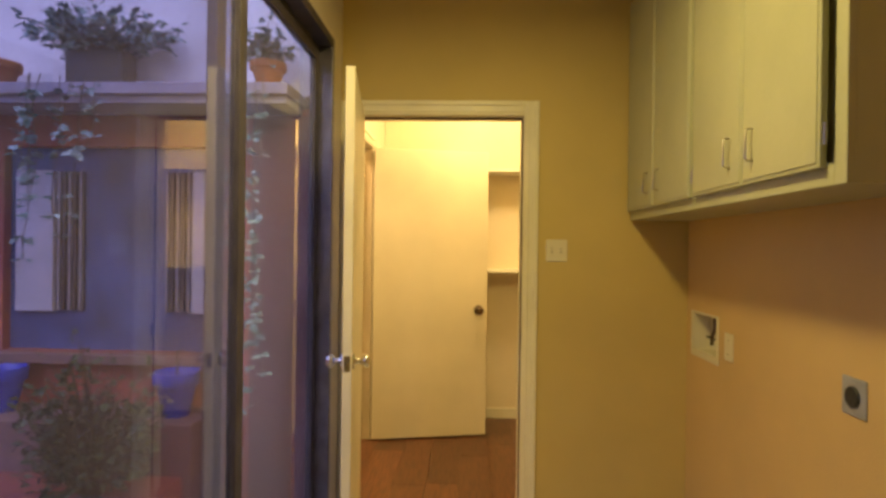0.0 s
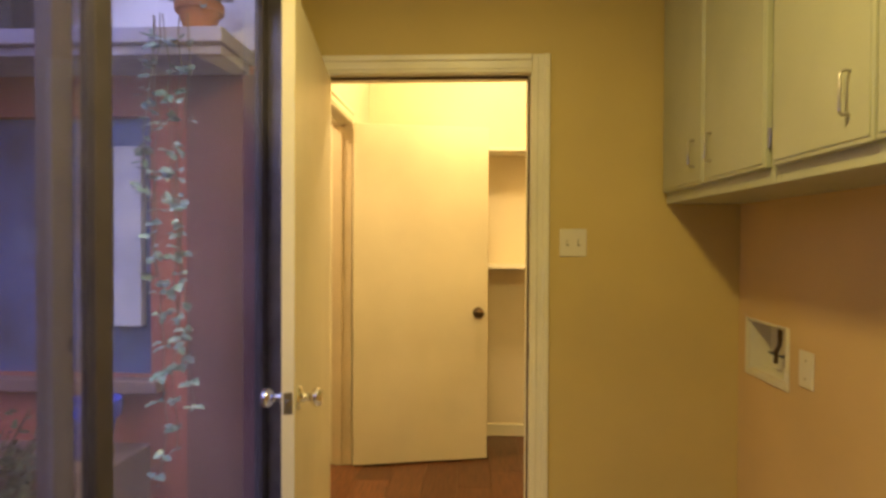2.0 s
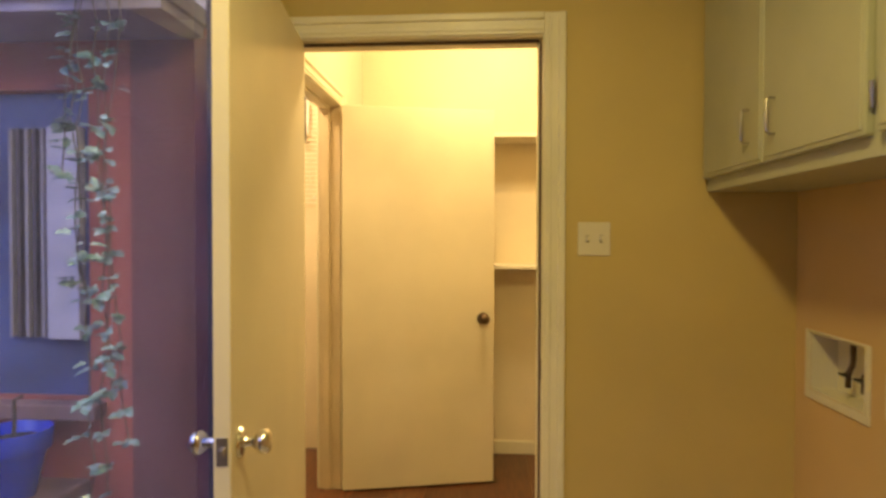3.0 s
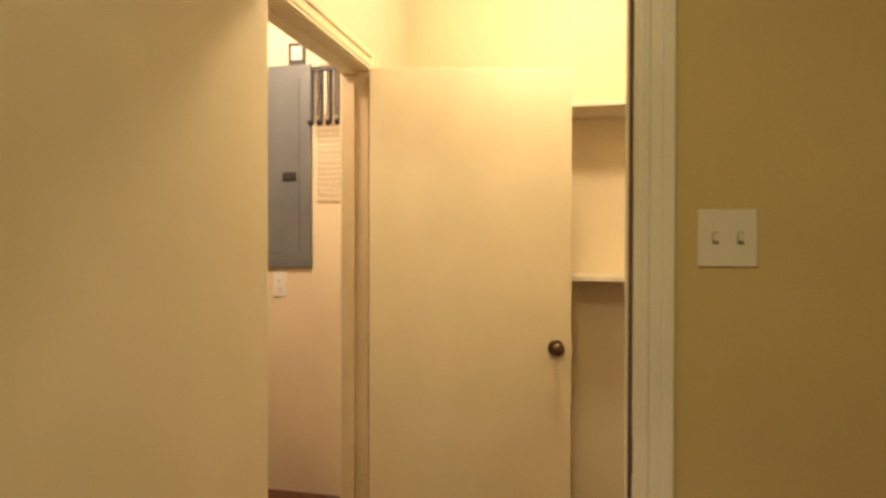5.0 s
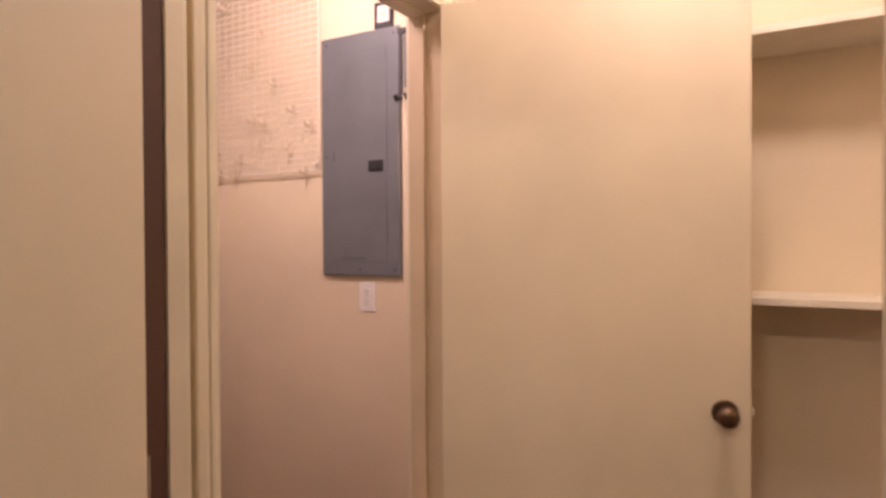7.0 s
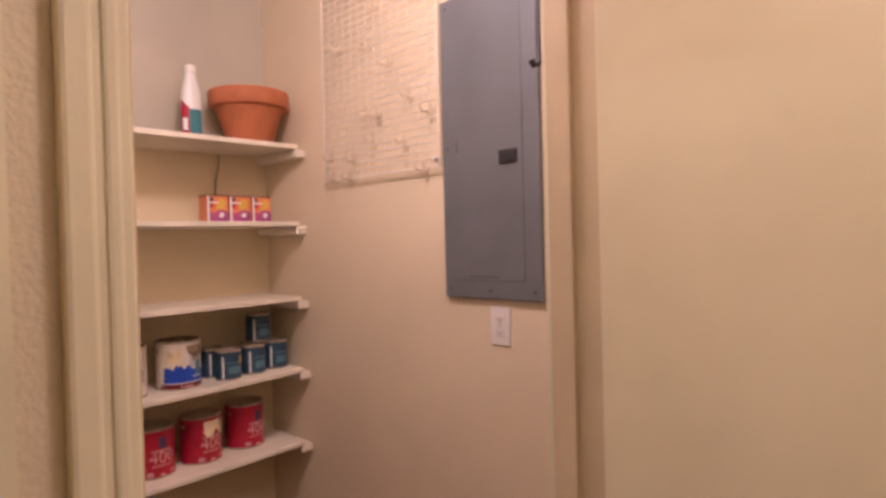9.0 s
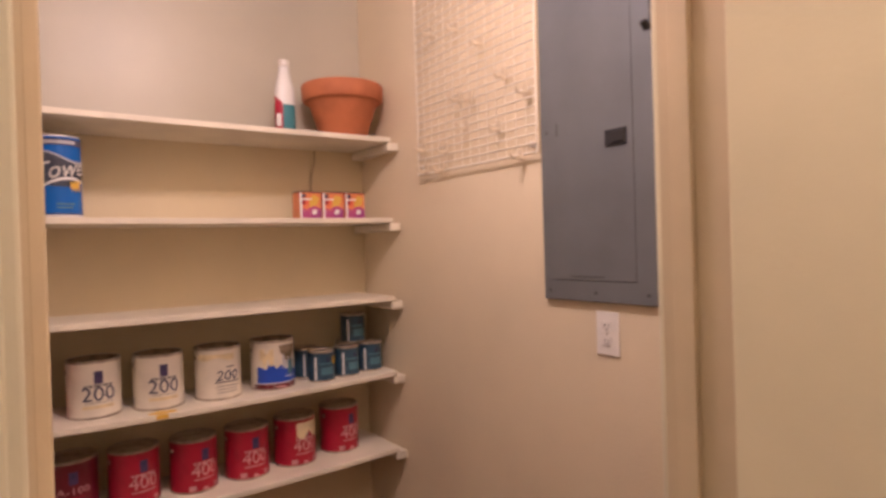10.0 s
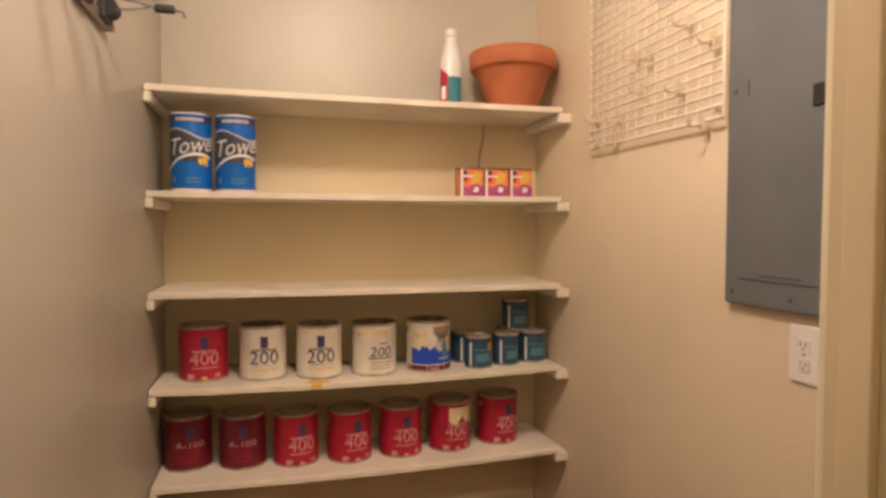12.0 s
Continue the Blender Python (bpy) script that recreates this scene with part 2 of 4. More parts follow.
def box(bm, x0, x1, y0, y1, z0, z1, bevel=0.0, seg=2, mi=0):
    r = bmesh.ops.create_cube(bm, size=1.0)
    vs = r["verts"]
    for v in vs:
        v.co = Vector(((x0 + x1) / 2 + v.co.x * (x1 - x0), (y0 + y1) / 2 + v.co.y * (y1 - y0), (z0 + z1) / 2 + v.co.z * (z1 - z0)))
    fs = {f for v in vs for f in v.link_faces}
    if bevel:
        es = list({e for v in vs for e in v.link_edges})
        r = bmesh.ops.bevel(bm, geom=es, offset=bevel, segments=seg, affect='EDGES', profile=0.5)
        fs = fs | set(r["faces"])
    for f in fs:
        if f.is_valid:
            f.material_index = mi
    return bm


def bx(*a, bevel=0.0, seg=2):
    return box(bmesh.new(), *a, bevel=bevel, seg=seg)


def lathe(profile, n=32, mi=None, bm=None, close=True):
    """Turns (radius, height) pairs about z; mi gives a material index for each band."""
    bm = bm or bmesh.new()
    rings = []
    for r, z in profile:
        rings.append([bm.verts.new((r * math.cos(2 * math.pi * i / n), r * math.sin(2 * math.pi * i / n), z)) for i in range(n)])
    for k in range(len(rings) - 1):
        for i in range(n):
            f = bm.faces.new((rings[k][i], rings[k][(i + 1) % n], rings[k + 1][(i + 1) % n], rings[k + 1][i]))
            if mi:
                f.material_index = mi[k]
    if close:
        for ring, rev in ((rings[0], True), (rings[-1], False)):
            f = bm.faces.new(list(reversed(ring)) if rev else ring)
            if mi:
                f.material_index = mi[0] if rev else mi[-1]
    return bm


def tube(bm, pts, r, n=8):
    """A round bar through the points."""
    pts = [Vector(p) for p in pts]
    prev = None
    for i, p in enumerate(pts):
        d = (pts[min(i + 1, len(pts) - 1)] - pts[max(i - 1, 0)]).normalized()
        a = d.orthogonal().normalized() if prev is None else (prev - d * prev.dot(d)).normalized()
        prev = a
        c = d.cross(a)
        ring = [bm.verts.new(p + (a * math.cos(2 * math.pi * k / n) + c * math.sin(2 * math.pi * k / n)) * r) for k in range(n)]
        if i:
            for k in range(n):
                bm.faces.new((last[k], last[(k + 1) % n], ring[(k + 1) % n], ring[k]))
        else:
            bm.faces.new(list(reversed(ring)))
        last = ring
    bm.faces.new(last)
    return bm


def tb(pts, r, n=8):
    return tube(bmesh.new(), pts, r, n)


def move(bm, m):
    bmesh.ops.transform(bm, matrix=m, verts=bm.verts)
    return bm


def letters(text, size, depth=0.0006, bend=None, shear=0.0, italic=False, squeeze=1.0):
    """Raised lettering as a bmesh in the xz plane, facing -y, centred; bend: radius of the can it lies on."""
    cu = bpy.data.curves.new("writing", 'FONT')
    cu.body, cu.size, cu.extrude = text, size, depth
    cu.align_x, cu.align_y, cu.shear = 'CENTER', 'CENTER', shear
    cu.resolution_u = 3
    ob = new("writing", cu)
    dg = bpy.context.evaluated_depsgraph_get()
    me = bpy.data.meshes.new_from_object(ob.evaluated_get(dg))
    bpy.data.objects.remove(ob)
    bm = bmesh.new()
    bm.from_mesh(me)
    bpy.data.meshes.remove(me)
    bmesh.ops.remove_doubles(bm, verts=bm.verts, dist=0.00001)
    if bend:
        bmesh.ops.triangulate(bm, faces=bm.faces)
        bmesh.ops.subdivide_edges(bm, edges=[e for e in bm.edges if e.calc_length() > 0.012], cuts=2)
    for v in bm.verts:
        x, y, z = v.co.x * squeeze, v.co.y, v.co.z
        if bend:
            a = x / bend
            v.co = Vector(((bend + z) * math.sin(a), -(bend + z) * math.cos(a), y))
        else:
            v.co = Vector((x, -z, y))
    return bm


def characters(bm):
    """The separate characters of a piece of lettering, each as a bmesh of its own."""
    left, out = set(bm.verts), []
    while left:
        todo, one = [left.pop()], set()
        while todo:
            v = todo.pop()
            one.add(v)
            for e in v.link_edges:
                o = e.other_vert(v)
                if o in left:
                    left.discard(o)
                    todo.append(o)
        c = bmesh.new()
        m = {v: c.verts.new(v.co) for v in one}
        for f in bm.faces:
            if f.verts[0] in one:
                c.faces.new([m[v] for v in f.verts])
        out.append((min(v.co.x for v in c.verts), len(out), c))
    bm.free()
    return [c for _, _, c in sorted(out, key=lambda q: q[:2])]


def patch(bend, a0, a1, z0, z1, lift=0.0006, n=10, edge=None):
    """A curved label piece on a can of radius bend, between two angles about the front (-y); edge: function of s in 0..1 that gives (z0, z1)."""
    bm = bmesh.new()
    last = None
    for i in range(n + 1):
        s = i / n
        a = a0 + (a1 - a0) * s
        lo, hi = edge(s) if edge else (z0, z1)
        v = [bm.verts.new(((bend + k) * math.sin(a), -(bend + k) * math.cos(a), z)) for k, z in ((lift, lo), (lift, hi), (0, hi), (0, lo))]
        if last:
            for k in range(4):
                bm.faces.new((last[k], last[(k + 1) % 4], v[(k + 1) % 4], v[k]))
        else:
            bm.faces.new(v)
        last = v
    bm.faces.new(list(reversed(last)))
    return bm


# ---- plan ----
YA, YB = 3.265, 3.40          # wall between laundry and hall
XG = -0.438                    # glass line of the laundry
XR = 1.428                    # laundry's cabinet wall
JL, JR, HEAD = -0.326, 0.580, 2.045
XH, XQ = -0.385, -0.50        # wall between hall and pantry
PN, PF = 3.506, 4.337          # pantry opening
YN = 4.945                    # far wall of hall and pantry
YS = 3.350                     # pantry's near wall, inside
YC = 3.12                     # its outside face, in the courtyard
XB = -2.615                    # pantry's back wall
XE = 1.35                     # hall's far side
CEIL = 2.70
Y0 = -1.7                     # laundry's end behind


def structure(name, bm, material, label, category="wall"):
    return tagged(part(name, bm, material), label, category, kind="structure")


# walls with their openings
WB = (2.890, 3.170, 0.867, 1.053)   # washer box recess
w = bx(XR, XR + 0.12, Y0, WB[0], 0, CEIL)
box(w, XR, XR + 0.12, WB[1], YB, 0, CEIL)
box(w, XR, XR + 0.12, WB[0], WB[1], 0, WB[2])
box(w, XR, XR + 0.12, WB[0], WB[1], WB[3], CEIL)
structure("wall_laundry_east", w, M_EAST, "peach-tan painted laundry wall under white cabinets")
w = bx(XG - 0.06, XR, Y0 - 0.12, Y0, 0, CEIL)
structure("wall_laundry_south", w, M_TAN, "tan painted laundry end wall")
w = bx(JR + 0.02, XR, YA, YB, 0, CEIL)
box(w, XG - 0.06, JL - 0.02, YA, YB, 0, CEIL)
box(w, JL - 0.02, JR + 0.02, YA, YB, HEAD + 0.02, CEIL)
structure("wall_laundry_north", w, M_TAN, "tan painted wall with a doorway to the hall")
SY0, SY1, SZ = -0.1, 3.07, 2.375   # sliding door opening
w = bx(XG - 0.06, XG + 0.06, Y0, SY0, 0, CEIL)
box(w, XG - 0.06, XG + 0.06, SY1, YA, 0, CEIL)
box(w, XG - 0.06, XG + 0.06, SY0, SY1, SZ, CEIL)
structure("wall_laundry_west", w, M_CREAM, "cream painted wall around the sliding glass door")
w = bx(XQ, XH, PF + 0.02, YN, 0, CEIL)
box(w, XQ, XH, YB, PN - 0.02, 0, CEIL)
box(w, XQ, XH, PN - 0.02, PF + 0.02, HEAD + 0.02, CEIL)
structure("wall_pantry_east", w, M_CREAM, "cream wall with the pantry doorway")
structure("wall_north", bx(XB, XE, YN, YN + 0.12, 0, CEIL), M_NORTH, "cream painted wall behind panel and shelves")
structure("wall_hall_east", bx(XE, XE + 0.12, YB, YN + 0.12, 0, CEIL), M_CREAM, "cream painted hall wall")
structure("wall_hall_south", bx(XH, XE, YB, YB + 0.006, HEAD + 0.11, CEIL), M_CREAM, "cream painted hall wall above the doorway")
structure("wall_hall_corner", bx(JR + 0.09, XE, YB, YB + 0.006, 0, HEAD + 0.11), M_CREAM, "cream painted hall wall beside the doorway")
# one wall in two tones: bounce light among shelves, dimmer top, in the colour
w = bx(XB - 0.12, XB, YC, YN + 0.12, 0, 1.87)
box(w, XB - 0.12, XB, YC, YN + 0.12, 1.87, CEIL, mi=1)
structure("wall_pantry_west", w, [M_CREAMY, M_SATIN], "cream wall behind pantry shelves, tinted for bounce light, dimmed at the top")
structure("wall_pantry_south", bx(XB, XQ, YS - 0.05, YS, 0, CEIL), M_SOUTH, "pantry side wall, cream darkened for its shade")
structure("ceiling_laundry", bx(XG - 0.06, XR + 0.12, Y0 - 0.12, YB, CEIL, CEIL + 0.1), M_CEIL, "off-white ceiling", "ceiling")
structure("ceiling_hall", bx(XB - 0.12, XE + 0.12, YB, YN + 0.12, CEIL, CEIL + 0.1), M_CEIL, "off-white ceiling", "ceiling")
structure("ceiling_pantry", bx(XB - 0.12, XG - 0.06, YS - 0.05, YB, CEIL, CEIL + 0.1), M_CEIL, "off-white ceiling", "ceiling")
structure("floor_laundry", bx(XG - 0.06, XR + 0.12, Y0 - 0.12, YA, -0.12, -0.001), M_VINYL, "pale vinyl laundry floor", "floor")
structure("floor_pantry", bx(XB - 0.12, XQ, YS - 0.05, YN, -0.12, -0.001), M_WOOD, "reddish brown laminate floor", "floor")


# ---- doorways ----
def doorway_one():
    t = thing("doorway_1", "cream painted door frame between laundry and hall", "door frame", (JL, YA, 0), kind="structure")
    def p(name, bm):
        move(bm, Matrix.Translation((-JL, -YA, 0)))
        return part(name, bm, M_TRIM, t)
    p("jamb", bx(JL - 0.02, JL, YA, YB, 0, HEAD + 0.02))
    p("jamb", bx(JR, JR + 0.02, YA, YB, 0, HEAD + 0.02))
    p("head_jamb", bx(JL, JR, YA, YB, HEAD, HEAD + 0.02))
    p("stop", bx(JL, JL + 0.012, YA + 0.087, YA + 0.122, 0, HEAD, bevel=0.002))
    p("stop", bx(JR - 0.012, JR, YA + 0.045, YA + 0.085, 0, HEAD, bevel=0.002))
    p("head_stop", bx(JL + 0.012, JR - 0.012, YA + 0.045, YA + 0.085, HEAD - 0.012, HEAD, bevel=0.002))
    # the left strip paints the shade of the hinge gap; the right is a seal
    for x0, x1, y0, y1 in ((JL, JL + 0.008, YA + 0.052, YA + 0.086), (JR - 0.008, JR, YA + 0.037, YA + 0.045)):
        ws = bx(x0, x1, y0, y1, 0, HEAD - 0.011, bevel=0.002)
        move(ws, Matrix.Translation((-JL, -YA, 0)))
        part("seal_gap_strip", ws, M_STRIP, t, "dark brown strip for seals and hinge gap shade")
    ws = bx(JL + 0.004, JR - 0.008, YA + 0.037, YA + 0.045, HEAD - 0.010, HEAD - 0.001, bevel=0.002)
    move(ws, Matrix.Translation((-JL, -YA, 0)))
    part("seal_gap_strip", ws, M_STRIP, t, "dark brown strip for seals and hinge gap shade")
    for side, yf in ((-1, YA), (1, YB + 0.006)):
        def yy(d):
            return (yf - d, yf) if side < 0 else (yf, yf + d)
        for x0, x1 in (((JL - 0.078, JL - 0.004), (JR + 0.004, JR + 0.078)) if side < 0 else ((JR + 0.004, JR + 0.078),)):
            inner_left = x0 > 0
            bm = bx(x0, x1, *yy(0.009), 0, HEAD + 0.078, bevel=0.003)
            a = x1 - 0.026 if inner_left else x0
            box(bm, a, a + 0.026, *yy(0.018), 0, HEAD + 0.078, bevel=0.005)
            b = x0 + 0.012 if inner_left else x1 - 0.026
            box(bm, b, b + 0.014, *yy(0.013), 0, HEAD + 0.064, bevel=0.004)
            p("casing", bm)
        xa = JL - 0.004 if side < 0 else JL - 0.06
        bm = bx(xa, JR + 0.004, *yy(0.009), HEAD + 0.004, HEAD + 0.078, bevel=0.003)
        box(bm, xa, JR + 0.004, *yy(0.018), HEAD + 0.052, HEAD + 0.078, bevel=0.005)
        box(bm, xa, JR + 0.004, *yy(0.013), HEAD + 0.016, HEAD + 0.030, bevel=0.004)
        p("head_casing", bm)
    st = bx(JR - 0.0015, JR + 0.002, YA + 0.008, YA + 0.034, 0.86, 0.93)
    move(st, Matrix.Translation((-JL, -YA, 0)))
    part("strike_plate", st, M_BRONZE, t, "bronze strike plate")
    return t


def doorway_two():
    t = thing("doorway_2", "cream painted pantry door frame with moulded casing", "door frame", (XH, PN, 0), kind="structure")
    def p(name, bm):
        move(bm, Matrix.Translation((-XH, -PN, 0)))
        return part(name, bm, M_JAMBP if name in ("jamb", "stop") else M_TRIM, t)
    p("jamb", bx(XQ, XH, PN - 0.02, PN, 0, HEAD + 0.02))
    p("jamb", bx(XQ, XH, PF, PF + 0.02, 0, HEAD + 0.02))
    p("head_jamb", bx(XQ, XH, PN, PF, HEAD, HEAD + 0.02))
    p("stop", bx(XQ + 0.025, XQ + 0.06, PN, PN + 0.012, 0, HEAD, bevel=0.002))
    p("stop", bx(XQ + 0.025, XQ + 0.06, PF - 0.012, PF, 0, HEAD, bevel=0.002))
    p("head_stop", bx(XQ + 0.025, XQ + 0.06, PN + 0.012, PF - 0.012, HEAD - 0.012, HEAD, bevel=0.002))
    for y0, y1, left in ((PN - 0.062, PN - 0.004, False), (PF + 0.004, PF + 0.078, True)):
        bm = bx(XH, XH + 0.009, y0, y1, 0, HEAD + 0.078, bevel=0.003)
        a = y1 - 0.026 if left else y0
        box(bm, XH, XH + 0.018, a, a + 0.026, 0, HEAD + 0.078, bevel=0.005)
        b = y0 + 0.010 if left else y1 - 0.024
        box(bm, XH, XH + 0.013, b, b + 0.014, 0, HEAD + 0.064, bevel=0.004)
        p("casing", bm)
    bm = bx(XH, XH + 0.009, PN - 0.004, PF + 0.004, HEAD + 0.004, HEAD + 0.078, bevel=0.003)
    box(bm, XH, XH + 0.018, PN - 0.004, PF + 0.004, HEAD + 0.052, HEAD + 0.078, bevel=0.005)
    box(bm, XH, XH + 0.013, PN - 0.004, PF + 0.004, HEAD + 0.016, HEAD + 0.030, bevel=0.004)
    p("head_casing", bm)
    st = bx(XQ + 0.062, XQ + 0.095, PN - 0.001, PN + 0.0015, 0.84, 0.91)
    move(st, Matrix.Translation((-XH, -PN, 0)))
    part("strike_plate", st, M_BRONZE, t, "bronze strike plate")
    # inside casing, on the pantry side
    for y0, y1 in ((PF + 0.004, PF + 0.07), (PN - 0.07, PN - 0.004)):
        p("casing", bx(XQ - 0.014, XQ, y0, y1, 0, HEAD + 0.07, bevel=0.004))
    p("head_casing", bx(XQ - 0.014, XQ, PN - 0.004, PF + 0.004, HEAD + 0.004, HEAD + 0.07, bevel=0.004))
    return t


doorway_one()
doorway_two()


def knob_profile(r):
    return [(0.031, 0), (0.033, 0.003), (0.030, 0.008), (0.014, 0.011), (0.0115, 0.018), (0.012, 0.030), (r * 0.72, 0.036), (r * 0.97, 0.044),
            (r, 0.052), (r * 0.93, 0.060), (r * 0.66, 0.066), (r * 0.25, 0.068)]


def door_leaf(name, label, at, angle, width, thick, height, knob_mat, knob_z, knob_in, knob_label, side, hinge_mat):
    """A flush door; its leaf runs along +x from the hinge, its thickness along side * y."""
    t = thing(name, label, "door", at, angle, kind="structure")
    y0, y1 = (0, thick) if side > 0 else (-thick, 0)
    part("leaf", bx(0.0, width, y0, y1, 0.012, height, bevel=0.0025), M_DOOR, t)
    for yk, sgn in ((y0, -1), (y1, 1)):
        k = lathe(knob_profile(0.027), 28)
        m = Matrix.Translation((width - knob_in, yk, knob_z)) @ Matrix.Rotation(radians(90 if sgn < 0 else -90), 4, 'X')
        part("knob", move(k, m), knob_mat, t, knob_label, smooth=True)
    part("latch_plate", bx(width - 0.001, width + 0.0015, (y0 + y1) / 2 - 0.012, (y0 + y1) / 2 + 0.012, knob_z - 0.029, knob_z + 0.029, bevel=0.0006), hinge_mat, t)
    part("latch", bx(width + 0.001, width + 0.010, (y0 + y1) / 2 - 0.006, (y0 + y1) / 2 + 0.006, knob_z - 0.009, knob_z + 0.009, bevel=0.002), hinge_mat, t)
    for z in (0.22, 1.02, 1.83) if hinge_mat != M_DOOR else ():
        kr = 0.0065
        h = lathe([(kr * 0.9, z - 0.045), (kr, z - 0.044), (kr, z + 0.044), (kr * 0.9, z + 0.045)], 12)
        move(h, Matrix.Translation((-0.009, y0 if side > 0 else y1, 0)))
        box(h, -0.010, 0.001, (y0 if side > 0 else y1 - 0.03), (y0 + 0.03 if side > 0 else y1), z - 0.044, z + 0.044)
        part("hinge", h, hinge_mat, t)
    return t


# laundry door, folded back against the glass
D1H = Vector((-0.291, 3.270, 0))
D1F = Vector((-0.166, 2.345, 0))
a1 = math.degrees(math.atan2((D1F - D1H).y, (D1F - D1H).x))
door_leaf("door_1", "open cream flush laundry door with a satin steel knob", D1H, a1, (D1F - D1H).length, 0.036, 2.03, M_CHROME, 0.915, 0.062, "polished steel knob", 1, M_STEEL)
# pantry door, opened into the hall
D2H = Vector((-0.364, 4.292, 0))
D2F = Vector((0.435, 4.477, 0))
a2 = math.degrees(math.atan2((D2F - D2H).y, (D2F - D2H).x))
door_leaf("door_2", "open cream flush pantry door with a bronze knob", D2H, a2, (D2F - D2H).length, 0.035, 2.045, M_BRONZE, 0.912, 0.062, "aged bronze knob", 1, M_DOOR)


# ---- sliding glass door ----
def slider():
    t = thing("sliding_door_1", "dark bronze aluminium sliding glass door to the courtyard", "sliding door", (XG, SY0, 0), kind="structure")
    def p(name, bm, m=M_FRAME, parent=t):
        move(bm, Matrix.Translation((-XG, -SY0, 0)))
        return part(name, bm, m, parent)
    p("frame_jamb", bx(XG - 0.055, XG + 0.064, SY1 - 0.035, SY1 - 0.002, 0.03, SZ, bevel=0.003), M_JAMB)
    p("frame_jamb", bx(XG - 0.055, XG + 0.064, SY0 + 0.002, SY0 + 0.035, 0.03, SZ, bevel=0.003), M_JAMB)
    p("frame_head", bx(XG - 0.055, XG + 0.064, SY0 + 0.035, SY1 - 0.035, SZ - 0.045, SZ - 0.002, bevel=0.003))
    p("sill", bx(XG - 0.055, XG + 0.064, SY0, SY1, 0.0, 0.03, bevel=0.003))
    for y0, y1, x in ((SY0 + 0.035, 1.965, XG + 0.024), (1.845, SY1 - 0.035, XG - 0.022)):
        a = p("panel", bx(x - 0.018, x + 0.018, y0, y0 + 0.058, 0.03, SZ - 0.045, bevel=0.003))
        for name, c in (("stile", (y1 - 0.058, y1, 0.03, SZ - 0.045)), ("rail", (y0 + 0.058, y1 - 0.058, 0.03, 0.115)), ("rail", (y0 + 0.058, y1 - 0.058, SZ - 0.115, SZ - 0.045))):
            p(name, bx(x - 0.018, x + 0.018, *c, bevel=0.003), parent=a)
        g = p("pane", bx(x - 0.003, x + 0.003, y0 + 0.052, y1 - 0.052, 0.109, SZ - 0.109), M_GLASSD if y0 < 1 else M_GLASS, parent=a)
        g.visible_shadow = False
    p("lock_screw", move(lathe([(0.007, 0), (0.006, 0.003), (0.002, 0.004)], 12), Matrix.Translation((XG + 0.064, SY1 - 0.02, 1.0)) @ Matrix.Rotation(radians(90), 4, 'Y')), M_CHROME)


slider()

# ---- lamps ----
def ceiling_lamp(place, watts, color, flat):
    x, y, z = place
    t = thing("ceiling_light", "round ceiling light with a lit glass shade", "ceiling light", (x, y, CEIL - 0.012), group="ceiling lights")
    part("base", lathe([(0.15, -0.006), (0.155, 0.0), (0.155, 0.008), (0.15, 0.012)], 32), M_STEEL, t)
    sh = part("shade", lathe([(0.012, -0.085), (0.06, -0.082), (0.105, -0.065), (0.135, -0.035), (0.14, -0.006)], 32), M_BULB, t, "glowing frosted glass shade", smooth=True)
    sh.visible_shadow = False
    lamp = bpy.data.lights.new("ceiling_bulb", 'AREA' if flat else 'POINT')
    lamp.energy, lamp.color = watts, color
    if flat:
        lamp.shape, lamp.size = 'DISK', 0.24
    else:
        lamp.shadow_soft_size = 0.11
    ob = new("ceiling_bulb", lamp)
    ob.location = (x, y, CEIL - (0.105 if flat else 0.075))


for room, (place, watts, color) in LAMPS.items():
    ceiling_lamp(place, watts, color, room == "laundry")


# ---- laundry: wall cabinets ----
XC, CZ = 1.131, 1.508


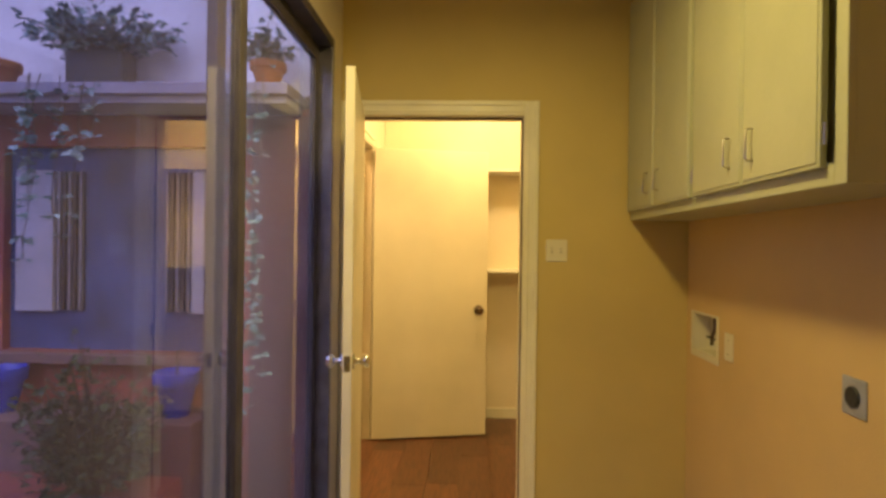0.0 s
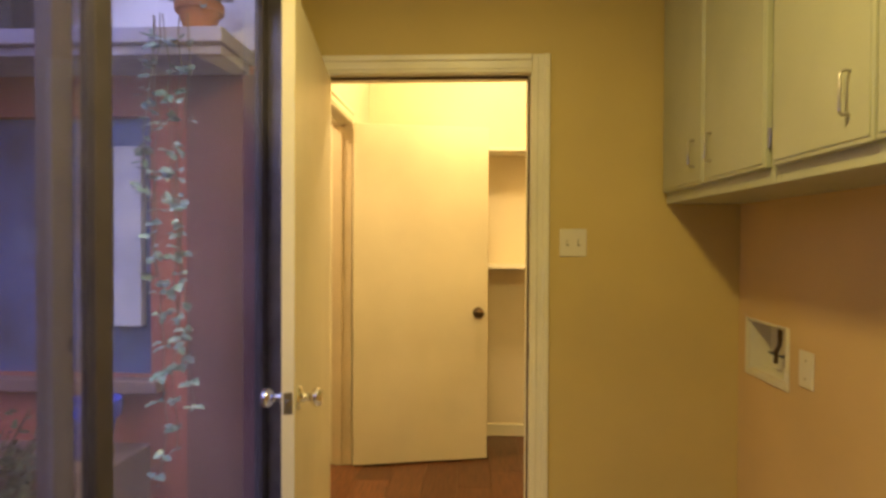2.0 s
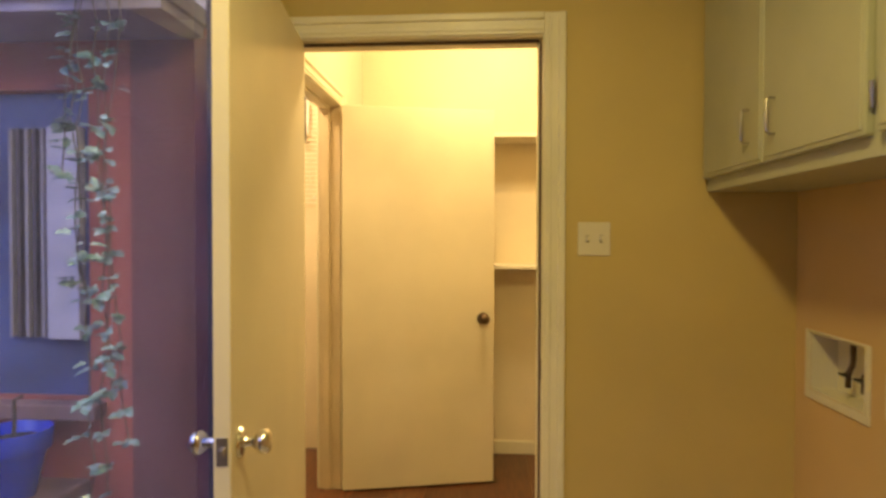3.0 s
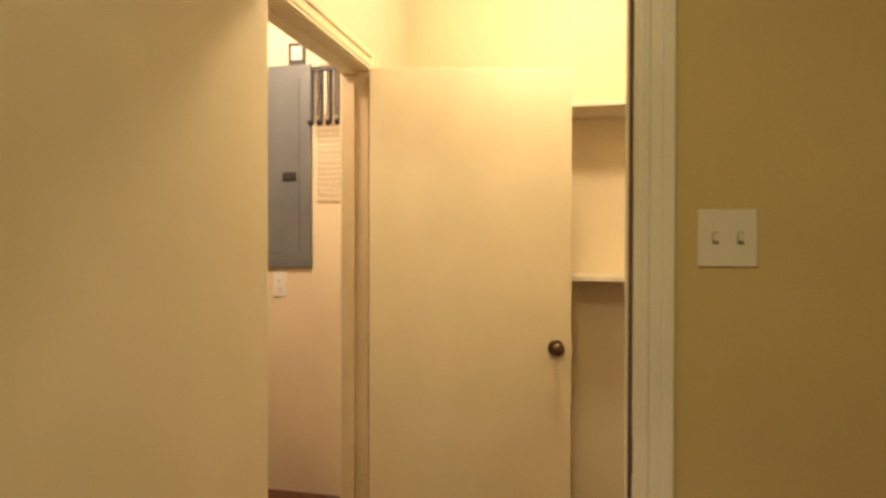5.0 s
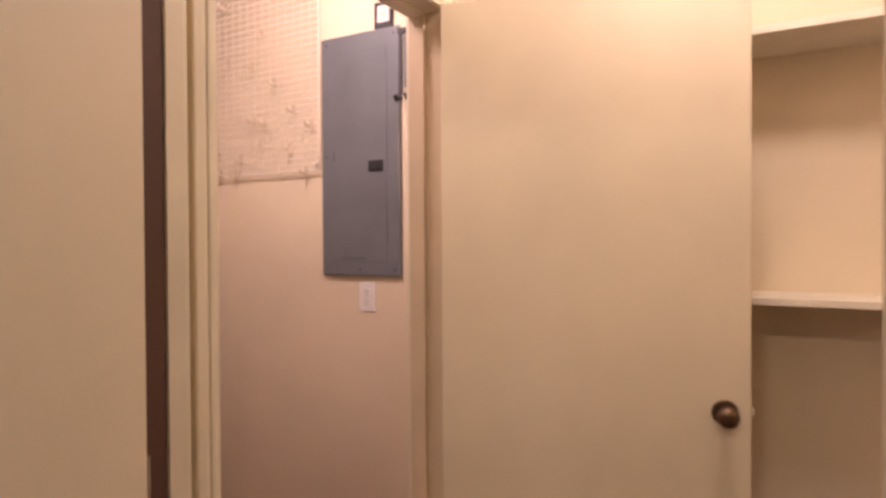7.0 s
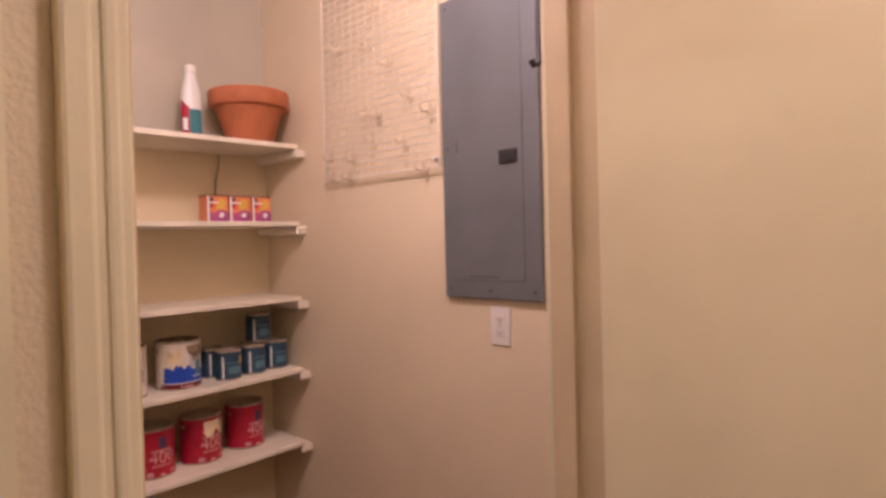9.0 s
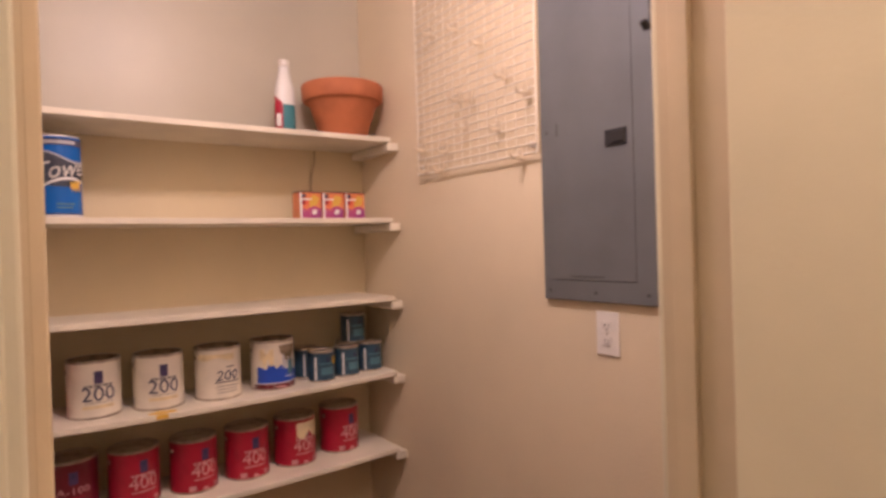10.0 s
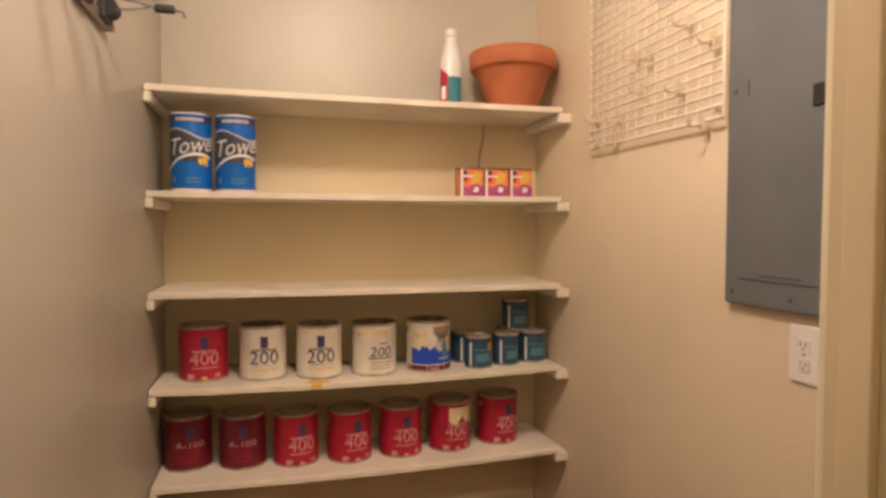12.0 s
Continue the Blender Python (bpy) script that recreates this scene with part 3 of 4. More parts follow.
def cabinet(y0, y1, label, near_end):
    t = thing("wall_cabinet", label, "cabinet", (XC, y0, CZ), group="laundry wall cabinets")
    D, W, H = XR - XC, y1 - y0, CEIL - 0.06 - CZ
    body = bx(0.02, D, 0.0, W, 0.0, H)
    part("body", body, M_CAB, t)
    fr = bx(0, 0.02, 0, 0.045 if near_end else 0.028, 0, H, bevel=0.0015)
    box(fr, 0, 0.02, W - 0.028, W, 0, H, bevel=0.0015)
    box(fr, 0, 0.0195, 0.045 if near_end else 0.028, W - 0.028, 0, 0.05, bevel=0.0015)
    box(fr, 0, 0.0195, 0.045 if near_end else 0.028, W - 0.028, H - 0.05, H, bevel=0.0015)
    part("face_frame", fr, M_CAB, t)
    a, b = (0.072 if near_end else 0.018), W - 0.014
    mid = (a + b) / 2
    for d0, d1, hinge_at, pull in ((a, mid - 0.003, a, mid - 0.075), (mid + 0.003, b, b, mid + 0.075)):
        d = bx(-0.019, 0.0, d0, d1, 0.042, H - 0.03, bevel=0.004)
        box(d, -0.022, -0.017, d0 + 0.010, d1 - 0.010, 0.054, H - 0.042, bevel=0.002)
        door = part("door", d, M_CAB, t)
        zc = 0.152
        part("pull", tb([(-0.020, pull, zc - 0.045), (-0.036, pull, zc - 0.045), (-0.043, pull, zc - 0.039), (-0.043, pull, zc + 0.039), (-0.036, pull, zc + 0.045), (-0.020, pull, zc + 0.045)], 0.0036), M_WIRE, door, "slim steel bar pull", smooth=True)
        for hz in (0.12, H - 0.12):
            s = -1 if hinge_at == a else 1
            hb = lathe([(0.005, hz - 0.026), (0.005, hz + 0.026)], 10)
            move(hb, Matrix.Translation((-0.010, hinge_at + s * 0.006, 0)))
            part("hinge", hb, M_WIRE, door)
    return t


cabinet(2.365, 3.262, "cream painted double wall cabinet with steel pulls", False)
cabinet(1.472, 2.362, "cream painted double wall cabinet with worn open edge", True)


# ---- laundry: plates and boxes ----
def switch_plate():
    t = thing("light_switch", "ivory double toggle switch plate on tan wall", "light switch", (0.756, YA, 1.348))
    part("plate", bx(-0.055, 0.055, -0.006, 0, -0.057, 0.057, bevel=0.003), M_PLASTIC, t)
    for x in (-0.023, 0.023):
        part("slot", bx(x - 0.0055, x + 0.0055, -0.0066, -0.005, -0.012, 0.012), M_SLOT, t)
        tg = bx(x - 0.0042, x + 0.0042, -0.017, -0.004, -0.006, 0.0095, bevel=0.0015)
        part("toggle", tg, M_PLASTIC, t)
        for z in (-0.030, 0.030):
            part("screw", move(lathe([(0.0035, 0), (0.003, 0.0012)], 10), Matrix.Translation((x, -0.006, z)) @ Matrix.Rotation(radians(90), 4, 'X')), M_PLASTIC, t)


def washer_box():
    t = thing("washer_outlet_box", "cream recessed washer supply box with valves", "outlet box", (XR, 3.030, 0.955))
    fr = bx(-0.006, 0, -0.165, 0.165, -0.115, -0.088, bevel=0.002)
    box(fr, -0.006, 0, -0.165, 0.165, 0.098, 0.105, bevel=0.002)
    box(fr, -0.006, 0, -0.165, -0.140, -0.088, 0.098, bevel=0.002)
    box(fr, -0.006, 0, 0.140, 0.165, -0.088, 0.098, bevel=0.002)
    part("frame", fr, M_PLASTIC, t)
    part("back", bx(0.080, 0.086, -0.140, 0.140, -0.088, 0.098), M_PLASTIC, t)
    sides = bx(0.0, 0.080, -0.1395, -0.135, -0.0875, 0.0975)
    box(sides, 0.0, 0.080, 0.135, 0.1395, -0.0875, 0.0975)
    box(sides, 0.0, 0.080, -0.135, 0.135, -0.0875, -0.083)
    box(sides, 0.0, 0.080, -0.135, 0.135, 0.093, 0.0975)
    part("sides", sides, M_PLASTIC, t)
    for y in (-0.085, -0.01):
        v = tb([(0.042, y, 0.092), (0.042, y, 0.04), (0.040, y, 0.02), (0.030, y, 0.0), (0.028, y, -0.045)], 0.008, 10)
        part("valve", v, M_BRONZE, t, "dull brass supply valve", smooth=True)
        part("valve_handle", bx(0.010, 0.017, y - 0.022, y + 0.022, -0.011, -0.003, bevel=0.003), M_BLACK, t)
        part("valve_stem", tb([(0.032, y, -0.006), (0.012, y, -0.007)], 0.006), M_BRONZE, t)


def blank_plate():
    t = thing("blank_wall_plate", "ivory blank wall plate beside washer box", "wall plate", (XR, 2.757, 0.942))
    part("plate", bx(-0.006, 0, -0.042, 0.042, -0.06, 0.06, bevel=0.003), M_PLASTIC, t)
    for z in (-0.03, 0.03):
        part("screw", move(lathe([(0.0035, 0), (0.003, 0.0012)], 10), Matrix.Translation((-0.006, 0, z)) @ Matrix.Rotation(radians(-90), 4, 'Y')), M_STEEL, t)


def dryer_outlet():
    t = thing("dryer_outlet", "steel plate with a round black dryer socket", "power outlet", (XR, 1.909, 0.936))
    part("plate", bx(-0.005, 0, -0.056, 0.056, -0.056, 0.056, bevel=0.003), M_DULL, t)
    sk = lathe([(0.031, 0), (0.031, 0.006), (0.028, 0.009), (0.026, 0.007), (0.004, 0.007)], 28)
    part("socket", move(sk, Matrix.Translation((-0.005, 0, 0)) @ Matrix.Rotation(radians(-90), 4, 'Y')), M_BLACK, t, "round black socket", smooth=True)
    for y, z in ((-0.011, 0.006), (0.011, 0.006), (0, -0.012)):
        part("slot", bx(-0.0132, -0.0118, y - 0.002, y + 0.002, z - 0.006, z + 0.006), M_DARKSLOT, t)


switch_plate()
washer_box()
blank_plate()
dryer_outlet()


# ---- hall ----
def hall_shelf(z):
    t = thing("hall_shelf", "white painted deep hall shelf against the wall", "shelf", (0.0, YN - 0.26, z), group="hall shelves")
    part("board", bx(XH + 0.002, XE - 0.002, 0, 0.259, -0.022, 0, bevel=0.002), M_SHELF, t)


hall_shelf(1.958)
hall_shelf(1.192)
bb = bx(XH, XE, YN - 0.013, YN, 0, 0.085, bevel=0.004)
structure("baseboard", bb, M_TRIM, "cream painted baseboard", "baseboard")


# ---- pantry shelves ----
SX = -2.256                      # front of the shelves
SHELVES = (1.880, 1.520, 1.168, 0.832, 0.488)
SL, SR = 3.358, 4.900


def pantry_shelf(z, k):
    t = thing("pantry_shelf", "white painted pantry shelf on side cleats", "shelf", (SX, SL, z), group="pantry shelves")
    sag = 0.014 if k in (3, 4) else 0.003
    bm = bmesh.new()
    n, W, D = 12, SR - SL, SX - XB - 0.001
    prev = None
    for i in range(n + 1):
        y = W * i / n
        s = -sag * 4 * (i / n) * (1 - i / n)
        ring = [bm.verts.new(c) for c in ((0, y, s - 0.002), (-0.002, y, s), (-D, y, s), (-D, y, s - 0.022), (-0.002, y, s - 0.022), (0, y, s - 0.020))]
        if prev:
            for a in range(6):
                bm.faces.new((prev[a], prev[(a + 1) % 6], ring[(a + 1) % 6], ring[a]))
        else:
            bm.faces.new(ring)
        prev = ring
    bm.faces.new(list(reversed(prev)))
    part("board", bm, M_SHELF, t)
    for y0, y1 in ((YS - SL + 0.001, 0.020), (W - 0.014, YN - SL - 0.001)):
        c = bx(-D, -0.003, y0, y1, -0.060, -0.0225, bevel=0.007)
        part("cleat", c, M_SHELF, t)
    return t


for k, z in enumerate(SHELVES):
    pantry_shelf(z, k)


spill = thing("paint_spill", "dried yellow paint drip on the shelf edge", "paint stain", (SX, 3.925, SHELVES[3] - 0.0135))
bm = bmesh.new()
for r0, y0 in ((0.030, 0.0), (0.022, 0.03), (0.016, -0.03)):
    lathe([(r0 * 0.9, 0), (r0, 0.0008), (r0 * 0.7, 0.0016)], 14, bm=bm)
    bmesh.ops.translate(bm, verts=bm.verts[-42:], vec=(-0.028, y0, 0))
box(bm, 0.0002, 0.0016, -0.022, 0.018, -0.016, 0.0)
part("drip", bm, M_YEL, spill)


# ---- paint cans ----
def can_shell(t, r, h, label_mat, lidded):
    prof = [(r * 0.985, 0.0), (r * 1.01, 0.002), (r * 1.01, 0.006), (r, 0.008), (r, h - 0.010), (r * 1.012, h - 0.008), (r * 1.012, h - 0.002), (r * 0.99, h)]
    mi = [0, 0, 0, 1, 0, 0, 0]
    inner = [(r * 0.93, h - 0.001), (r * 0.92, h - 0.006)] if lidded else [(r * 0.93, h - 0.001), (r * 0.93, h - 0.012), (r * 0.925, 0.03), (r * 0.1, 0.028)]
    body = lathe(prof + inner, 36, mi + ([0, 0] if lidded else [0, 2, 2, 2]))
    part("body", body, [M_TIN, label_mat, M_DREGS], t, smooth=True)
    if lidded:
        lid = lathe([(r * 0.915, h - 0.009), (r * 0.915, h - 0.0035), (r * 0.86, h - 0.002), (r * 0.83, h - 0.005), (r * 0.1, h - 0.005)], 32)
        part("lid", lid, M_TIN, t, "dull tinplate lid", smooth=True)


def bail(t, r, h):
    for s in (-1, 1):
        ear = lathe([(0.009, 0), (0.008, 0.004), (0.003, 0.005)], 12)
        part("ear", move(ear, Matrix.Translation((s * (r - 0.001), 0, h * 0.80)) @ Matrix.Rotation(radians(90 * s), 4, 'Y')), M_TIN, t, smooth=True)


def gallon(x, y, z, turn, style):
    r, h = (0.089 if style == "blue" else 0.0865), 0.203
    spec = {
        "red": ("red gallon paint can with pale 400 lettering", M_RED, M_PINKP),
        "dark": ("dark red gallon paint can with pale lettering", M_DKRED, M_PINKP),
        "white": ("white gallon paint can with dark 200 lettering", M_WLAB, M_NAVY),
        "plain": ("white gallon paint can with thin 200 lettering", M_WLAB, M_NAVY),
        "blue": ("white and blue paint can with dried drips", M_WLAB, M_WPRINT),
        "drip": ("red gallon paint can streaked with cream paint", M_RED, M_PINKP),
    }[style]
    t = thing("paint_can", spec[0] + (" on a shelf"), "paint can", (x, y, z), 90 + turn, group="gallon paint cans")
    can_shell(t, r, h, spec[1], style in ("dark", "red", "drip"))
    bail(t, r, h)
    ink = spec[2]
    R = r + 0.0002
    def put(name, bm, m, dz=0.0, label=""):
        for c in characters(bm) if name == "digit" else [bm]:
            part(name, move(c, Matrix.Translation((0, 0, dz))), m, t, label)
    if style in ("red", "drip", "dark", "white"):
        put("logo", patch(R, -0.16, 0.16, 0.122, 0.166), M_INDIGO, label="dark indigo emblem")
        put("logo_mark", patch(R + 0.0006, -0.05, 0.05, 0.145, 0.158), M_NAVY)
    if style in ("red", "drip"):
        for a0, a1 in ((-0.50, -0.40), (-0.36, -0.20), (-0.16, 0.08), (0.12, 0.30), (0.34, 0.46)):
            put("brand_bar", patch(R, a0, a1, 0.108, 0.117, n=3), ink)
        put("digit", letters("400", 0.066, bend=R, squeeze=1.08), ink, 0.083)
    if style == "dark":
        put("digit", letters("A-100", 0.034, bend=R, squeeze=1.25), ink, 0.098)
        for k, wdt in enumerate((0.55, 0.62, 0.5, 0.45)):
            put("text_line", patch(R, -wdt, wdt * 0.7, 0.074 - k * 0.013, 0.077 - k * 0.013), M_RED)
    if style == "white":
        for a0, a1 in ((-0.52, -0.42), (-0.38, -0.22), (-0.18, 0.10), (0.14, 0.34), (0.38, 0.52)):
            put("brand_bar", patch(R, a0, a1, 0.111, 0.119, n=3), M_INKG)
        put("digit", letters("200", 0.069, bend=R, squeeze=1.08), ink, 0.084)
        put("text_line", patch(R, -0.5, 0.55, 0.056, 0.058), M_INKG)
        put("text_line", patch(R, -0.6, 0.6, 0.036, 0.047), M_DRIPC)
    if style == "plain":
        put("digit", letters("200", 0.054, bend=R, shear=0.15, squeeze=1.1), ink, 0.092)
        put("brand_bar", patch(R, -0.05, 0.35, 0.124, 0.129), M_INKG)
        put("text_line", patch(R, -0.55, 0.6, 0.066, 0.072), M_INKG)
        for k, wdt in enumerate((0.6, 0.42, 0.5)):
            put("text_line", patch(R, -0.45, wdt, 0.052 - k * 0.012, 0.0545 - k * 0.012), M_INKG)
        put("drip", patch(R, -1.3, 0.35, 0.14, 0.178, 0.001, 14, lambda s: (0.158 - 0.006 * math.sin(9 * s), 0.178)), M_DRIPC, label="dried cream paint")
    if style == "blue":
        put("band", patch(R, -1.15, 1.5, 0.03, 0.085, 0.0006, 40, lambda s: (0.030, 0.086 + 0.012 * math.sin(5 * s) + 0.008 * math.sin(31 * s) + 0.004 * math.sin(67 * s))), M_BLUE, label="bright blue label band")
        put("stripe", patch(R, -1.35, 1.5, 0.006, 0.026), M_DKRED)
        put("stripe", patch(R, -1.30, 1.5, 0.026, 0.030), M_WPRINT)
        put("drip", patch(R, -0.1, 0.85, 0.1, 0.18, 0.0018, 28, lambda s: (0.178 - 0.058 * math.sin(math.pi * s) ** 0.6 - 0.012 * math.sin(23 * s) * math.sin(math.pi * s), 0.181)), M_DREGS, label="dried brown paint run")
        put("picture", patch(R, 0.05, 0.62, 0.088, 0.128, 0.0010, 16, lambda s: (0.086 + 0.006 * math.sin(17 * s), 0.140 - 0.02 * s + 0.006 * math.sin(21 * s))), M_GREYW)
        put("picture", patch(R, 0.34, 0.66, 0.06, 0.12, 0.0014, 8), M_TEALL)
        put("stain", patch(R, -1.0, -0.35, 0.1, 0.16, 0.0008, 20, lambda s: (0.112 + 0.016 * math.sin(13 * s), 0.160 + 0.01 * math.sin(9 * s))), M_DRIPC)
        put("text_line", patch(R, -0.25, 0.2, 0.010, 0.017, 0.0012), M_PINKP)
        put("text_line", patch(R, 0.2, 0.75, 0.050, 0.054, 0.0012), M_WPRINT)
    if style in ("red", "drip"):
        put("text_line", patch(R, -0.5, 0.55, 0.050, 0.0545), ink)
        put("seal", patch(R, -0.72, -0.42, 0.012, 0.030), M_PINKP)
        put("seal", patch(R, 0.42, 0.66, 0.014, 0.028), M_PINKP)
        put("seal", patch(R, -0.12, 0.10, 0.010, 0.020), M_YEL if turn == 8 else M_PINKP)
    if style == "drip":
        put("drip", patch(R, -0.45, 0.85, 0.1, 0.18, 0.0016, 20, lambda s: (0.148 - 0.036 * abs(math.sin(5.2 * s + 0.5)), 0.182)), M_DRIPC, label="dried cream paint run")
    return t


ROW4 = [(3.515, "red", 8), (3.731, "white", 4), (3.941, "white", 2), (4.158, "plain", 8), (4.383, "blue", 4)]
ROW5 = [(3.451, "dark", 12), (3.652, "dark", 2), (3.853, "red", 14), (4.062, "red", 16), (4.271, "red", 6), (4.480, "drip", 10), (4.701, "red", 14)]
FRONT4 = (-2.350, -2.335, -2.318, -2.316, -2.325)
FRONT5 = (-2.385, -2.367, -2.350, -2.340, -2.342, -2.348, -2.369)


def board_top(k, y):
    """Height of the sagging shelf's top at y."""
    q = (y - SL) / (SR - SL)
    return SHELVES[k] - (0.014 if k in (3, 4) else 0.003) * 4 * q * (1 - q)


for fx, (fy, style, turn) in zip(FRONT4, ROW4):
    gallon(fx - 0.088, fy, board_top(3, fy), turn, style)
for fx, (fy, style, turn) in zip(FRONT5, ROW5):
    gallon(fx - 0.088, fy, board_top(4, fy), turn, style)


def quart(x, y, z, turn, yellow=False):
    r, h = 0.0555, 0.132
    t = thing("paint_can", "small teal quart can on a pantry shelf", "paint can", (x, y, z), 90 + turn, group="quart cans")
    can_shell(t, r, h, M_TEAL, True)
    R = r + 0.0002
    part("label_bar", patch(R, -0.7, 0.7, 0.074, 0.080), M_TEALL, t)
    part("label_bar", patch(R, -0.55, 0.6, 0.030, 0.062), M_TEALL, t)
    part("label_edge", patch(R, -1.05, -0.90, 0.010, 0.106), M_WPRINT, t)
    part("emblem", patch(R, -0.12, 0.12, 0.084, 0.102), M_NAVY, t)
    if yellow:
        part("label_bar", patch(R, 0.45, 0.95, 0.072, 0.104), M_YEL, t, "yellow label corner")


for x, y, turn, up, yl in ((-2.368, 4.584, 6, 0, True), (-2.382, 4.712, 14, 0, False), (-2.397, 4.838, 4, 0, False), (-2.490, 4.560, 30, 0, False),
                           (-2.500, 4.775, 0, 0, False), (-2.440, 4.775, 8, 1, False)):
    quart(x, y, board_top(3, y - 0.05) + 0.1325 * up, turn, yl)


# ---- paper towels, cartons, bottle, flower pot ----
def towel_roll(y):
    r, h = 0.071, 0.283
    t = thing("paper_towel_roll", "paper towel roll in blue printed plastic wrap", "paper towels", (-2.385, y, board_top(1, y) + 0.0005), 90, group="paper towel rolls")
    body = lathe([(0.02, 0.002), (r - 0.006, 0.0), (r, 0.006), (r, 0.012), (r, h - 0.020), (r, h - 0.008), (r - 0.008, h - 0.001), (0.021, h), (0.020, h - 0.03)], 40, [1, 1, 1, 0, 0, 1, 1, 1])
    part("wrap", body, [M_TOWELB, M_PAPER], t, "blue plastic wrap", smooth=True)
    R = r + 0.0003
    def put(name, bm, m, dz=0, label=""):
        part(name, move(bm, Matrix.Translation((0, 0, dz))), m, t, label)
    put("top_band", patch(R, -1.5, 1.5, 0.246, 0.268), M_NAVY)
    put("brand_bar", patch(R + 0.0006, -0.65, 0.75, 0.251, 0.262), M_GREYW)
    put("mid_band", patch(R, -1.5, 1.5, 0.1, 0.2, 0.0005, 24, lambda s: (0.085 + 0.05 * s + 0.010 * math.sin(7 * s), 0.205 + 0.018 * math.sin(6 * s))), M_SWASH, label="dark slate swash")
    put("wave", patch(R + 0.0005, -1.5, 1.5, 0.2, 0.21, 0.0005, 24, lambda s: (0.203 + 0.018 * math.sin(6 * s), 0.210 + 0.017 * math.sin(6 * s))), M_GREYW)
    put("wave", patch(R + 0.0005, -1.5, 1.2, 0.2, 0.21, 0.0005, 24, lambda s: (0.062 + 0.068 * math.sin(2.2 * s), 0.069 + 0.071 * math.sin(2.2 * s))), M_WPRINT)
    put("side_band", patch(R + 0.001, -1.5, -1.05, 0.095, 0.165), M_TOWELG)
    put("sunburst", patch(R + 0.0012, 0.45, 0.98, 0.095, 0.128, 0.0006, 18, lambda s: (0.098 + 0.007 * math.sin(19 * s), 0.120 + 0.010 * s + 0.006 * math.sin(25 * s))), M_YEL)
    word = letters("Towels", 0.084, bend=R + 0.0015, shear=0.25, squeeze=0.84)
    for v in word.verts:
        v.co.z += 0.14 * math.atan2(v.co.x, -v.co.y) * R
    for c in characters(move(word, Matrix.Rotation(0.34, 4, 'Z'))):
        put("letter", c, M_LETTER, 0.166, "off-white slanted letter")
    put("text_line", patch(R, -0.15, 0.62, 0.046, 0.051), M_TEALL)
    put("text_line", patch(R, -0.15, 0.55, 0.034, 0.039), M_TEALL)
    put("seal", patch(R, -0.95, -0.70, 0.034, 0.056), M_TEALL)
    put("foot_band", patch(R, -1.5, 1.5, 0.013, 0.017), M_NAVY)


towel_roll(3.487)
towel_roll(3.641)


def carton(y, turn):
    w, d, h = 0.098, 0.075, 0.118
    t = thing("light_bulb_carton", "small orange and purple printed carton on a shelf", "carton", (-2.400, y, board_top(1, y) + 0.0005), 90 + turn, group="printed cartons")
    part("box", bx(-w / 2, w / 2, -d / 2, d / 2, 0, h, bevel=0.0015), M_BOXO, t)
    part("lid", bx(-w / 2 - 0.0006, w / 2 + 0.0006, -d / 2 - 0.0006, d / 2 + 0.0006, h - 0.004, h + 0.001, bevel=0.001), M_BOXD, t, "dark carton top")
    f = -d / 2
    def tri(pts, m, name, lift):
        bm = bmesh.new()
        a = [bm.verts.new((px, f - lift, pz)) for px, pz in pts]
        b = [bm.verts.new((px, f + 0.0002, pz)) for px, pz in pts]
        bm.faces.new(a)
        for i in range(len(pts)):
            bm.faces.new((a[i], b[i], b[(i + 1) % len(pts)], a[(i + 1) % len(pts)]))
        part(name, bm, m, t)
    tri([(-w / 2, 0.001), (w / 2, 0.001), (w / 2, 0.045), (0.012, 0.058), (-0.020, 0.040), (-w / 2, 0.052)], M_BOXP, "lower_print", 0.0006)
    tri([(-0.004, 0.052), (0.030, 0.060), (0.044, 0.092), (0.016, 0.108), (-0.006, 0.085)], M_YEL, "flame_print", 0.0009)
    tri([(-w / 2, 0.066), (-0.028, 0.060), (-0.020, 0.090), (-w / 2, 0.100)], M_RED, "side_print", 0.0008)
    tri([(0.004, 0.022), (0.024, 0.020), (0.030, 0.038), (0.012, 0.044)], M_WPRINT, "light_print", 0.0011)
    tri([(-0.040, 0.094), (-0.022, 0.094), (-0.022, 0.108), (-0.040, 0.108)], M_NAVY, "emblem", 0.0011)
    tri([(-0.046, 0.082), (0.004, 0.082), (0.004, 0.089), (-0.046, 0.089)], M_WPRINT, "text_bar", 0.0012)
    tri([(-w / 2, 0.002), (-w / 2 + 0.010, 0.002), (-w / 2 + 0.010, 0.112), (-w / 2, 0.112)], M_WPRINT, "edge_print", 0.0013)


for y, turn in ((4.553, 2), (4.661, -1), (4.766, 3)):
    carton(y, turn)

# thin cable behind the cartons
cable = thing("cable", "thin brown cable hanging behind the cartons", "cable", (XB, 4.665, SHELVES[1]))
part("cord", tb([(0.010, 0.02, 0.334), (0.012, 0.018, 0.28), (0.011, 0.004, 0.22), (0.012, -0.004, 0.15), (0.012, 0.0, 0.08), (0.012, 0.0, 0.003)], 0.004), M_DRIP, cable, smooth=True)


